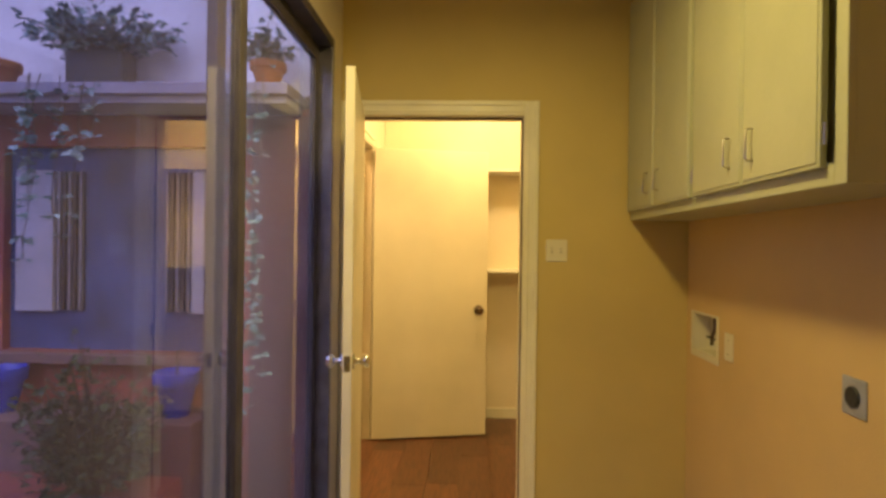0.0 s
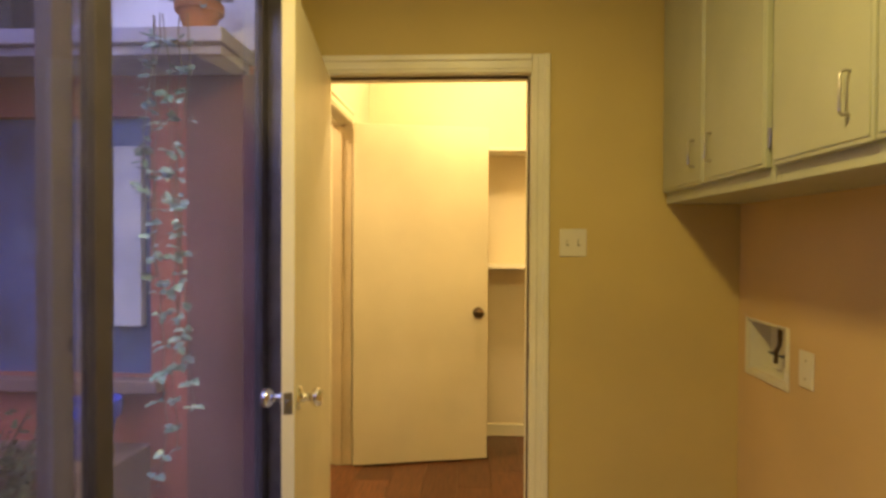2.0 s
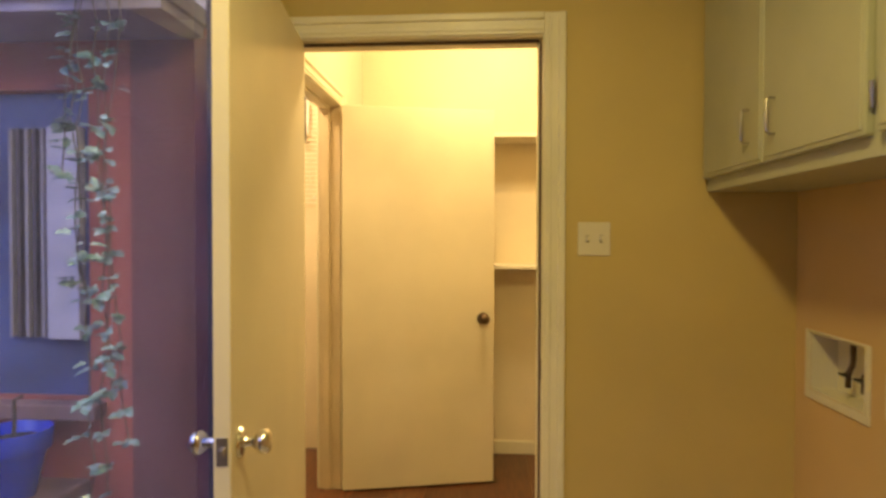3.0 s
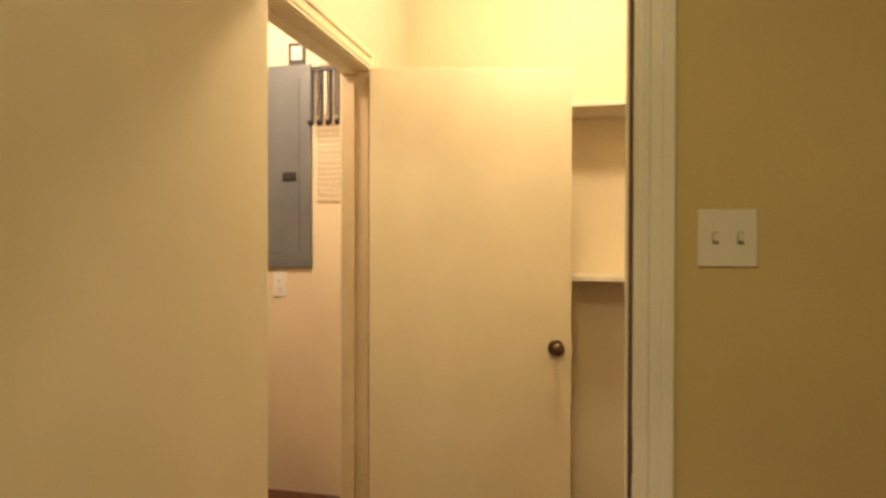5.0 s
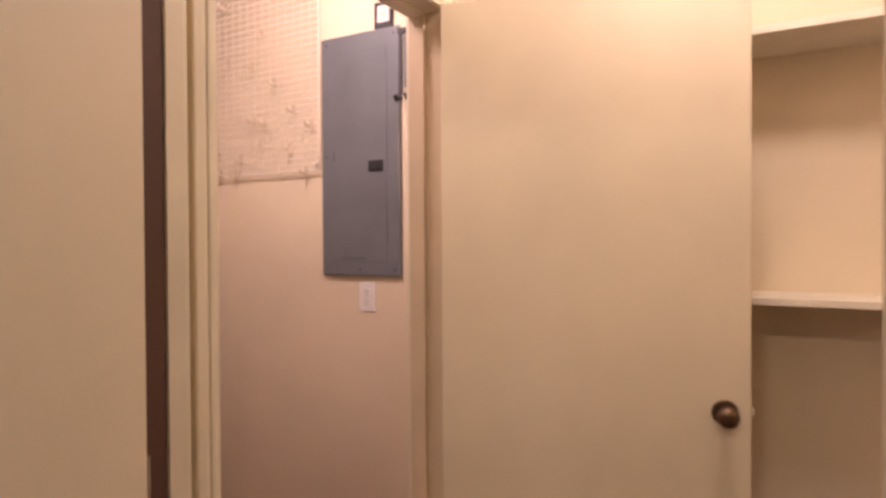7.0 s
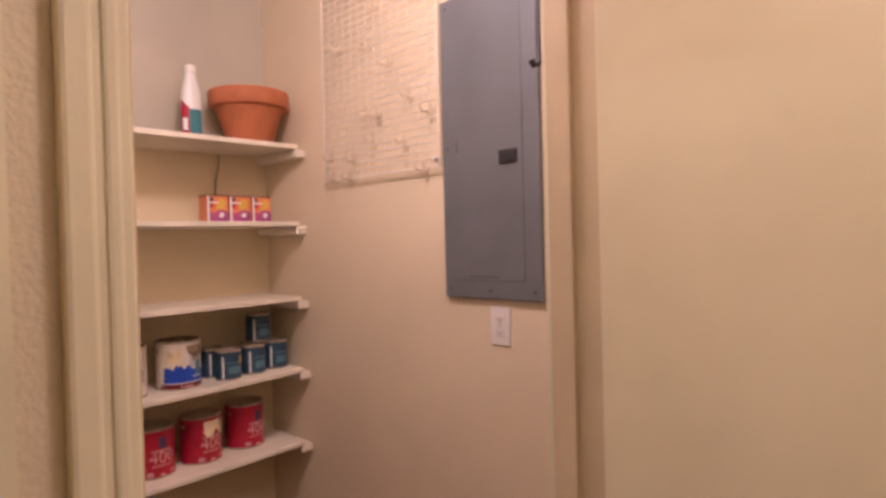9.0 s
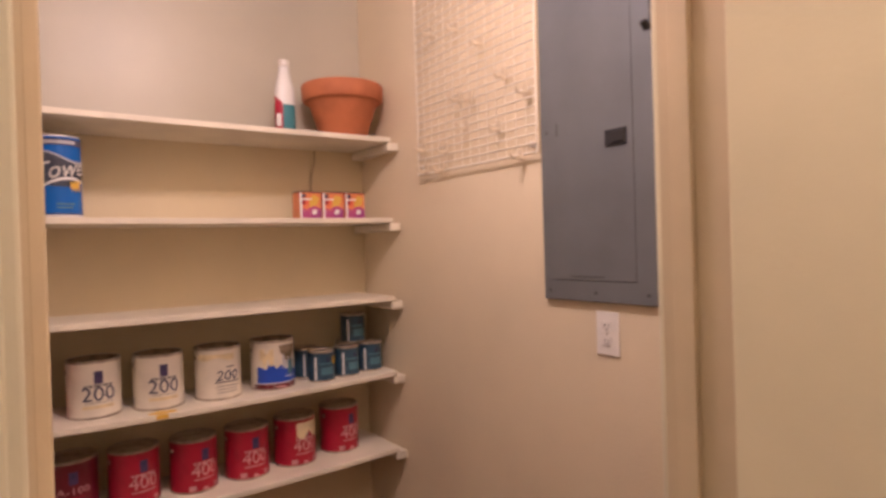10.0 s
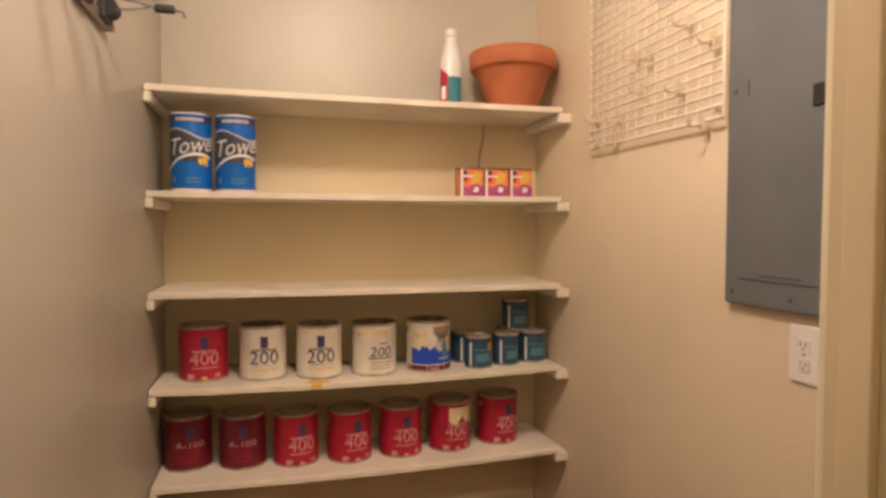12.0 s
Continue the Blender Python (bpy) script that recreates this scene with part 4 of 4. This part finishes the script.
def bottle():
    t = thing("cleaner_bottle", "clear bottle half full of teal liquid, red label", "bottle", (-2.44, 4.484, board_top(0, 4.484) + 0.0005), 90 - 8)
    def oval(prof, m, name, label=""):
        b = lathe(prof, 28)
        move(b, Matrix.Diagonal((1.0, 0.62, 1, 1)))
        part(name, b, m, t, label, smooth=True)
    oval([(0.042, 0.0), (0.046, 0.006), (0.046, 0.128)], M_LIQ, "liquid", "teal liquid")
    oval([(0.046, 0.1282), (0.046, 0.17), (0.043, 0.20), (0.034, 0.235), (0.026, 0.262), (0.024, 0.285)], M_BOTTLE, "upper_body", "clear plastic body")
    part("cap", lathe([(0.022, 0.285), (0.024, 0.287), (0.024, 0.308), (0.020, 0.312)], 24), M_WHITEP, t, "white screw cap", smooth=True)
    lab = patch(0.0465, -1.35, -0.35, 0.012, 0.145, 0.0008, 10, lambda s: (0.010, 0.165 - 0.03 * s))
    part("label", move(lab, Matrix.Diagonal((1, 0.64, 1, 1))), M_RED, t, "red paper label")
    lab = patch(0.0472, -1.1, -0.55, 0.04, 0.09, 0.0006, 8)
    part("label_print", move(lab, Matrix.Diagonal((1, 0.65, 1, 1))), M_WPRINT, t)
    t.scale = (0.95, 0.95, 1.06)


def flower_pot(x, y, z, s, material, label, cat_name="flower_pot", soil=False, tall=1.0):
    t = thing(cat_name, label, "flower pot", (x, y, z))
    prof = [(0.100, 0.0), (0.104, 0.003), (0.158, 0.168), (0.160, 0.170), (0.180, 0.172), (0.185, 0.178), (0.188, 0.238), (0.184, 0.246), (0.174, 0.246), (0.168, 0.240), (0.150, 0.16), (0.090, 0.02)]
    part("pot", lathe([(r * s, h * s * tall) for r, h in prof], 48), material, t, smooth=True)
    if soil:
        part("soil", lathe([(r * s, h * s * tall) for r, h in ((0.10, 0.19), (0.152, 0.195), (0.150, 0.205), (0.02, 0.215))], 24), M_SOIL, t, "dark potting soil")
    return t


bottle()
flower_pot(-2.41, 4.745, board_top(0, 4.745) + 0.0005, 0.97, M_TERRA, "empty terracotta flower pot on the top pantry shelf")


# ---- pantry: breaker panel, outlet, wire grid ----
def breaker_panel():
    x0, x1, z0, z1 = -1.346, -0.920, 1.205, 2.282
    t = thing("breaker_panel", "grey enamelled steel breaker panel with closed door", "breaker panel", (x0, YN, z0))
    W, H = x1 - x0, z1 - z0
    part("cover", bx(0, W, -0.020, 0, 0, H, bevel=0.004), M_PANEL, t)
    d0, d1, e0, e1 = 0.055, W - 0.065, 0.065, H - 0.085
    part("door_seam", bx(d0 - 0.0012, d1 + 0.0012, -0.0206, -0.0195, e0 - 0.0012, e1 + 0.0012), M_PANELD, t)
    door = part("door", bx(d0, d1, -0.0225, -0.0195, e0, e1, bevel=0.001), M_PANEL, t)
    lz, lx = 1.688 - z0, -1.042 - x0
    part("latch_plate", bx(lx - 0.038, lx + 0.038, -0.0275, -0.023, lz - 0.024, lz + 0.024, bevel=0.002), M_BLACK, door, "black door latch")
    part("latch_slide", bx(lx - 0.010, lx + 0.032, -0.031, -0.027, lz - 0.016, lz + 0.016, bevel=0.002), M_BLACK, door)
    for px, pz in ((0.028, 0.03), (W - 0.028, 0.03), (0.028, H - 0.03), (W - 0.028, H - 0.03), (0.028, H * 0.5), (W / 2, 0.028)):
        part("screw", move(lathe([(0.006, 0), (0.005, 0.002), (0.001, 0.0025)], 12), Matrix.Translation((px, -0.020, pz)) @ Matrix.Rotation(radians(90), 4, 'X')), M_PANELD, t)
    part("label_bar", bx(0.12, 0.25, -0.0236, -0.0223, 0.075, 0.079), M_PANELD, door)
    part("mark", bx(0.072, 0.076, -0.0236, -0.0223, 0.52, 0.56), M_PANELD, door)


def wall_outlet():
    t = thing("wall_outlet", "white duplex power outlet under the breaker panel", "power outlet", (-1.106, YN, 1.112))
    part("plate", bx(-0.042, 0.042, -0.006, 0, -0.066, 0.066, bevel=0.003), M_WHITEP, t)
    for z in (-0.022, 0.022):
        part("socket", bx(-0.017, 0.017, -0.0085, -0.005, z - 0.015, z + 0.015, bevel=0.004), M_WHITEP, t)
        for x in (-0.007, 0.007):
            part("slot", bx(x - 0.0014, x + 0.0014, -0.0092, -0.008, z - 0.003, z + 0.007), M_INKG, t)
        part("slot", bx(-0.0025, 0.0025, -0.0092, -0.008, z - 0.011, z - 0.006), M_INKG, t)
    part("screw", move(lathe([(0.003, 0), (0.0025, 0.001)], 10), Matrix.Translation((0, -0.006, 0)) @ Matrix.Rotation(radians(90), 4, 'X')), M_STEEL, t)


def wire_grid(name, label, x0, x1, z0, z1, dx, dz, off, hooks):
    t = thing(name, label, "wire rack", (x0, YN, z0))
    W, H = x1 - x0, z1 - z0
    nz, nx = int(round(H / dz)), int(round(W / dx))
    for i in range(nz + 1):
        z = H * i / nz
        part("wire", tb([(0, -off, z), (W, -off, z)], 0.0036 if 0 < i < nz else 0.0045, 6), M_GRIDW, t)
    for i in range(nx + 1):
        x = W * i / nx
        part("wire", tb([(x, -off + 0.0035, 0), (x, -off + 0.0035, H)], 0.0014 if 0 < i < nx else 0.0036, 6), M_GRIDW, t)
    for x, z in ((0.03, 0.03), (W - 0.03, 0.03), (0.03, H - 0.03), (W - 0.03, H - 0.03)):
        part("standoff", bx(x - 0.008, x + 0.008, -off + 0.003, 0, z - 0.010, z + 0.010, bevel=0.003), M_WHITEP, t)
    for hx, hz in hooks:
        h = thing("utility_hook", "cream plastic hook clipped on the wire grid", "hook", (hx, YN - off - 0.004, hz), group="grid hooks")
        part("back", bx(-0.011, 0.011, -0.004, 0.0015, -0.012, 0.032, bevel=0.003), M_HOOK, h)
        part("arm", tb([(0, -0.003, 0.004), (0, -0.016, -0.003), (0, -0.032, -0.005), (0, -0.043, 0.001), (0, -0.046, 0.013)], 0.0042, 8), M_HOOK, h, smooth=True)
    return t


breaker_panel()
wall_outlet()
HOOKS = [(-1.951, 2.533), (-1.704, 2.36), (-1.939, 2.248), (-1.769, 2.214), (-1.622, 2.116), (-1.508, 1.972), (-1.400, 1.895), (-1.693, 1.930), (-1.764, 1.945),
         (-1.724, 1.832), (-1.539, 1.795), (-1.858, 1.762), (-1.434, 1.680), (-1.888, 1.690), (-2.010, 1.785), (-2.000, 1.700)]
wire_grid("wire_grid", "cream coated wire grid with hooks on the wall", -2.068, -1.360, 1.690, 2.62, 0.050, 0.031, 0.026, HOOKS)
wire_grid("narrow_wire_grid", "narrow cream coated wire grid beside the panel", -0.885, -0.665, 1.572, 2.28, 0.055, 0.028, 0.018, [])


def tool_straps():
    t = thing("tool_hanger", "black and grey hook strips hanging beside the panel", "tool hanger", (-0.885, YN - 0.024, 2.245))
    part("top_bar", bx(-0.03, 0.16, -0.018, -0.002, -0.012, 0.012, bevel=0.003), M_BLACK, t)
    for k, x in enumerate((-0.015, 0.035, 0.085, 0.135)):
        part("strip", tb([(x, -0.012, -0.01), (x, -0.014, -0.26), (x, -0.020, -0.285), (x, -0.045, -0.295), (x, -0.058, -0.280)], 0.010, 8), M_BLACK, t, smooth=True)
        part("strip_face", bx(x + 0.014, x + 0.026, -0.014, -0.006, -0.24, -0.015, bevel=0.002), M_WHITEP if k % 2 else M_GREYR, t)


tool_straps()


def small_display():
    t = thing("small_clock", "small black framed clock standing on the panel", "clock", (-1.003, YN - 0.002, 2.2825))
    fr = bx(-0.045, 0.045, -0.018, 0, 0.0, 0.024, bevel=0.002)
    box(fr, -0.045, 0.045, -0.018, 0, 0.100, 0.112, bevel=0.002)
    box(fr, -0.045, -0.033, -0.018, 0, 0.024, 0.100, bevel=0.002)
    box(fr, 0.033, 0.045, -0.018, 0, 0.024, 0.100, bevel=0.002)
    part("frame", fr, M_BLACK, t)
    part("face", bx(-0.033, 0.033, -0.012, -0.002, 0.024, 0.100), M_LCD, t, "pale clock face")
    part("face_mark", bx(-0.012, 0.014, -0.0132, -0.0118, 0.052, 0.074), M_PALE, t)


small_display()


# ---- pantry: tool rail on the near wall ----
def tool_rail():
    t = thing("tool_rail", "aluminium tool rail with wire hooks and black grips", "tool rail", (-1.80, YS, 1.925))
    part("rail", bx(0.0, 0.80, 0.002, 0.016, -0.010, 0.022, bevel=0.003), M_ALU, t)
    part("end_cap", bx(-0.010, 0.002, 0.001, 0.030, -0.012, 0.026, bevel=0.003), M_DRIP, t)
    for k in range(4):
        x = 0.05 + 0.16 * k
        part("roller", tb([(x - 0.02, 0.030, 0.030), (x + 0.03, 0.030, 0.030)], 0.024, 12), M_BLACK, t, "black rubber roller", smooth=True)
        part("bracket", bx(x - 0.03, x + 0.045, 0.012, 0.030, -0.004, 0.052, bevel=0.004), M_BLACK, t)
        for s in (-1, 1):
            part("wire_arm", tb([(x, 0.035, 0.045 + 0.016 * s), (x - 0.02, 0.085, 0.052 + 0.010 * s), (x - 0.03, 0.125, 0.055), (x - 0.034, 0.145, 0.056)], 0.003, 6), M_GREYR, t, smooth=True)
        part("grip", bx(x - 0.048, x - 0.026, 0.128, 0.182, 0.044, 0.066, bevel=0.007), M_BLACK, t, "black rubber grip")
        part("grip_tip", tb([(x - 0.037, 0.176, 0.055), (x - 0.037, 0.200, 0.050), (x - 0.037, 0.206, 0.036)], 0.004, 6), M_GREYR, t)


tool_rail()

# ---- courtyard ----
gr = bx(-60, 60, -60, 60, -0.30, -0.121)
structure("ground", gr, M_GROUT, "dusky courtyard ground", "ground")
AX0, AX1, AZ0, AZ1 = -2.10, -0.955, 0.80, 1.850
w = bx(-4.2, AX0, YC, YS - 0.052, -0.12, 2.045)
box(w, AX1, XG - 0.062, YC, YS - 0.052, -0.12, 2.045)
box(w, AX0, AX1, YC, YS - 0.052, -0.12, AZ0)
box(w, AX0, AX1, YC, YS - 0.052, AZ1, 2.045)
structure("wall_courtyard_north", w, M_STUCCO, "red stucco courtyard wall with a shuttered recess")
# thin slab added; the wall's dim right part is put into darker stucco
structure("pilaster", bx(-0.80, XG - 0.064, YC - 0.016, YC - 0.001, -0.12, 2.008, bevel=0.004), M_STUCCOD, "added slab of darkened red stucco on the wall's dim part", "pilaster")
structure("alcove_back", bx(AX0 + 0.001, AX1 - 0.001, YC + 0.050, YS - 0.053, AZ0 + 0.001, AZ1 - 0.001), M_ALCOVE, "dusky blue painted recess behind shutters", "alcove")
structure("wall_courtyard_west", bx(-4.3, -4.2, -2.5, YC + 0.1, -0.12, 2.2), M_STUCCO, "red stucco courtyard side wall")
structure("wall_courtyard_south", bx(-4.3, XG - 0.06, -2.6, -2.5, -0.12, 2.2), M_STUCCO, "red stucco courtyard end wall")
# upper wall: pale siding of slanting thin boards above the ledge
structure("wall_upper", bx(-4.2, XG - 0.062, YC + 0.012, YS - 0.052, 2.112, 3.4), M_SIDING, "pale lilac painted upper wall")
rib = thing("siding_ribs", "pale slanting ribbed siding above the ledge", "siding", (-1.35, YC + 0.012, 2.113), kind="structure")
for k in range(34):
    d = 0.036 * k
    # each rib falls to the side at one slope, cut off at the ledge
    x1 = -0.05 - d * 1.0
    part("rib", tb([(x1 - 1.9, -0.001, 0.004 + 1.9 * 0.40), (x1, -0.001, 0.004)], 0.009, 5), M_SIDING, rib)
ld = bx(-4.2, -0.535, YC - 0.30, YS - 0.052, 2.045, 2.10, bevel=0.006)
box(ld, -4.2, -0.55, YC - 0.27, YC - 0.002, 2.010, 2.045, bevel=0.004)
structure("ledge", ld, M_LEDGE, "weathered grey ledge along the courtyard wall", "ledge")


def shutter(x0, bars_right):
    t = thing("shutter", "weathered white wooden shutter beside dark upright slats", "shutter", (x0, YC + 0.045, 1.00), group="courtyard shutters")
    W, B, H = (0.20 if bars_right else 0.115), 0.135, 0.73
    a = 0 if bars_right else B + 0.012
    part("board", bx(a, a + W, -0.035, 0.004, 0, H, bevel=0.004), M_SHUT, t)
    b = W + 0.012 if bars_right else 0
    part("back_board", bx(b, b + B, -0.004, 0.004, 0.01, H - 0.01), M_BLACK, t, "dark backing")
    for k in range(5):
        x = b + 0.010 + k * (B - 0.02) / 4
        part("slat", bx(x - 0.006, x + 0.006, -0.026, -0.003, 0.005, H - 0.005, bevel=0.002), M_FRAME if k % 2 else M_SLAT, t)


shutter(-2.045, True)
shutter(-1.262, False)
structure("recess_sill", bx(AX0 - 0.12, AX1 + 0.06, YC - 0.07, YC - 0.001, 0.745, 0.797, bevel=0.006), M_COPING, "pinkish sill under the recess", "sill")
pl = bx(-3.2, -0.955, 2.80, YC - 0.001, -0.12, 0.532, bevel=0.008)
structure("planter_wall", pl, M_COPING, "terracotta coloured masonry planter bench", "planter")
pl = bx(-3.2, -0.99, 2.40, 2.799, -0.12, 0.30, bevel=0.008)
structure("planter_step", pl, M_STUCCO, "low red masonry step before the planter", "planter")
flower_pot(-1.102, 2.96, 0.531, 0.58, M_COBALT, "cobalt blue glazed pot on the planter bench", soil=True, tall=1.5)
flower_pot(-1.97, 2.96, 0.531, 0.58, M_COBALT, "cobalt blue glazed pot on the planter bench", soil=True, tall=1.5)
flower_pot(-2.02, YC - 0.15, 2.099, 0.55, M_TERRA, "small terracotta pot on the courtyard ledge", soil=True)
flower_pot(-0.66, YC - 0.20, 2.099, 0.46, M_TERRA, "small terracotta pot on the courtyard ledge", soil=True)
tr = thing("window_box", "dark plastic planting trough on the courtyard ledge", "planter", (-1.49, YC - 0.16, 2.10))
part("trough", bx(-0.14, 0.14, -0.07, 0.07, 0, 0.17, bevel=0.012), M_BLACK, tr)
part("soil", bx(-0.13, 0.13, -0.06, 0.06, 0.17, 0.176), M_SOIL, tr)


def leaf(bm, p, d, n, s):
    """One lobed ivy leaf, folded along its rib."""
    d, n = d.normalized(), n.normalized()
    c = d.cross(n).normalized()
    n = c.cross(d)
    out = [(0, 0, 0), (0.30, 0.42, 0.05), (0.48, 0.16, 0.02), (0.62, 0.30, 0.05), (1.0, 0.0, -0.08), (0.62, -0.30, 0.05), (0.48, -0.16, 0.02), (0.30, -0.42, 0.05)]
    vs = [bm.verts.new(p + (d * a + c * b + n * e) * s) for a, b, e in out]
    mid = bm.verts.new(p + (d * 0.45 - n * 0.04) * s)
    for i in range(8):
        bm.faces.new((vs[i], vs[(i + 1) % 8], mid))


rnd = random.Random(7)


def rv():
    return Vector((rnd.uniform(-1, 1), rnd.uniform(-1, 1), rnd.uniform(-1, 1)))


def vine(name, label, base, lengths, spread, n_per, size):
    t = thing(name, label, "ivy", base)
    lv, st = bmesh.new(), bmesh.new()
    for L in lengths:
        p = Vector((rnd.uniform(-spread, spread), rnd.uniform(-0.05, 0.03), 0.03))
        pts = [p.copy()]
        steps = max(5, int(L / 0.09))
        for i in range(steps):
            p = p + Vector((rnd.uniform(-0.022, 0.022), -0.006 if i == 0 else rnd.uniform(-0.006, 0.006), -L / steps))
            p.y = min(p.y, -0.035)
            pts.append(p.copy())
            for k in range(n_per):
                d = Vector((rnd.uniform(-1, 1), rnd.uniform(-0.8, 0.0), rnd.uniform(-0.5, 0.25)))
                leaf(lv, p + rv() * 0.014, d, Vector((0, -0.5, 0.9)) + rv() * 0.5, size * rnd.uniform(0.55, 1.15))
        tube(st, pts, 0.0022, 5)
    part("leaves", lv, M_LEAF, t)
    part("stems", st, M_STEM, t)


def tuft(name, label, base, r, h, n, size, material):
    t = thing(name, label, "plant", base)
    lv, st = bmesh.new(), bmesh.new()
    for i in range(n):
        a, q = rnd.uniform(0, 2 * math.pi), rnd.random() ** 0.5
        hh = h * rnd.uniform(0.25, 1.0)
        tip = Vector((math.cos(a) * r * q, math.sin(a) * r * q * 0.8, hh * (1.1 - 0.45 * q)))
        tube(st, [Vector((tip.x * 0.1, tip.y * 0.1, 0)), Vector((tip.x * 0.45, tip.y * 0.45, tip.z * 0.6)), tip], 0.002, 4)
        for k in range(7):
            p = tip * (1 - 0.09 * k) + rv() * 0.03
            p.z = max(p.z, 0.01)
            leaf(lv, p, rv() + Vector((math.cos(a), math.sin(a), 0.2)), Vector((0, 0, 1)) + rv() * 0.7, size * rnd.uniform(0.6, 1.2))
    part("leaves", lv, material, t)
    part("stems", st, M_STEM, t)


YW = YC - 0.305
vine("ivy_vine", "variegated ivy trailing down the red courtyard wall", (-0.70, YW, 2.10), (1.60, 1.50, 1.35, 1.2, 0.9, 0.6), 0.095, 3, 0.050)
vine("ivy_vine", "variegated ivy trailing from the trough", (-1.56, YW, 2.10), (0.85, 0.6, 0.75, 0.5, 0.45, 0.65, 0.35, 0.3), 0.20, 4, 0.055)
vine("ivy_vine", "variegated ivy trailing from the ledge", (-1.98, YW, 2.10), (0.5, 0.4), 0.05, 2, 0.07)
tuft("trailing_plant", "leafy plant spilling over the dark trough", (-1.49, YC - 0.16, 2.275), 0.36, 0.22, 120, 0.052, M_LEAF)
tuft("trailing_plant", "leafy plant in the small ledge pot", (-0.66, YC - 0.20, 2.195), 0.13, 0.20, 22, 0.06, M_LEAF)
tuft("shrub", "dark bushy shrub on the planter step", (-1.25, 2.54, 0.299), 0.31, 0.66, 190, 0.046, M_SHRUB)
tuft("shrub", "low leafy plant beside the patio step", (-0.75, 1.95, 0.0), 0.24, 0.40, 60, 0.07, M_LEAF)
tuft("shrub", "low leafy plant beside the patio step", (-1.75, 1.95, 0.0), 0.28, 0.30, 60, 0.07, M_LEAF)
sm = thing("seedling", "thin leafless seedling in the blue pot", "plant", (-1.102, 2.96, 0.715))
part("stem", tb([(0, 0, 0), (0.004, 0, 0.06), (0, 0.003, 0.12), (0.03, 0.0, 0.135)], 0.006, 6), M_STEM, sm)

# ---- pieces, last: courtyard pavers and hall planks ----
pav = bx(-0.146, 0.146, -0.146, 0.146, -0.02, 0.0, bevel=0.004, seg=1)
pm = None
host = structure("patio", bx(-4.2, XG - 0.062, -2.5, 2.40, -0.12, -0.016), M_GROUT, "dusky terracotta patio", "patio")
for i in range(12):
    for j in range(16):
        if pm is None:
            ob = part("paver", pav, M_PATIO, host)
            pm = ob.data
        else:
            ob = new("paver", pm)
            ob.parent = host
        ob.location = (-0.65 - 0.3 * i, 2.24 - 0.3 * j, -0.001 + rnd.uniform(-0.002, 0.002))

fl = structure("floor_hall", bx(XQ, XE, YA, YN, -0.12, -0.008), M_BLACK, "reddish brown wood plank floor", "floor")
pm = None
PW, PL = 0.19, 1.2
for i in range(15):
    off = rnd.uniform(0, PL)
    x = XQ + PW * i + PW / 2
    if x - PW / 2 > XE - 0.02:
        break
    y = YA - off
    while y < YN:
        y0, y1 = max(y, YA), min(y + PL, YN)
        if y1 - y0 > 0.03:
            b = bx(x - PW / 2 + 0.0006, min(x + PW / 2, XE) - 0.0006, y0 + 0.0008, y1 - 0.0008, -0.008, 0.0, bevel=0.0008, seg=1)
            part("plank", b, M_WOOD, fl)
        y += PL
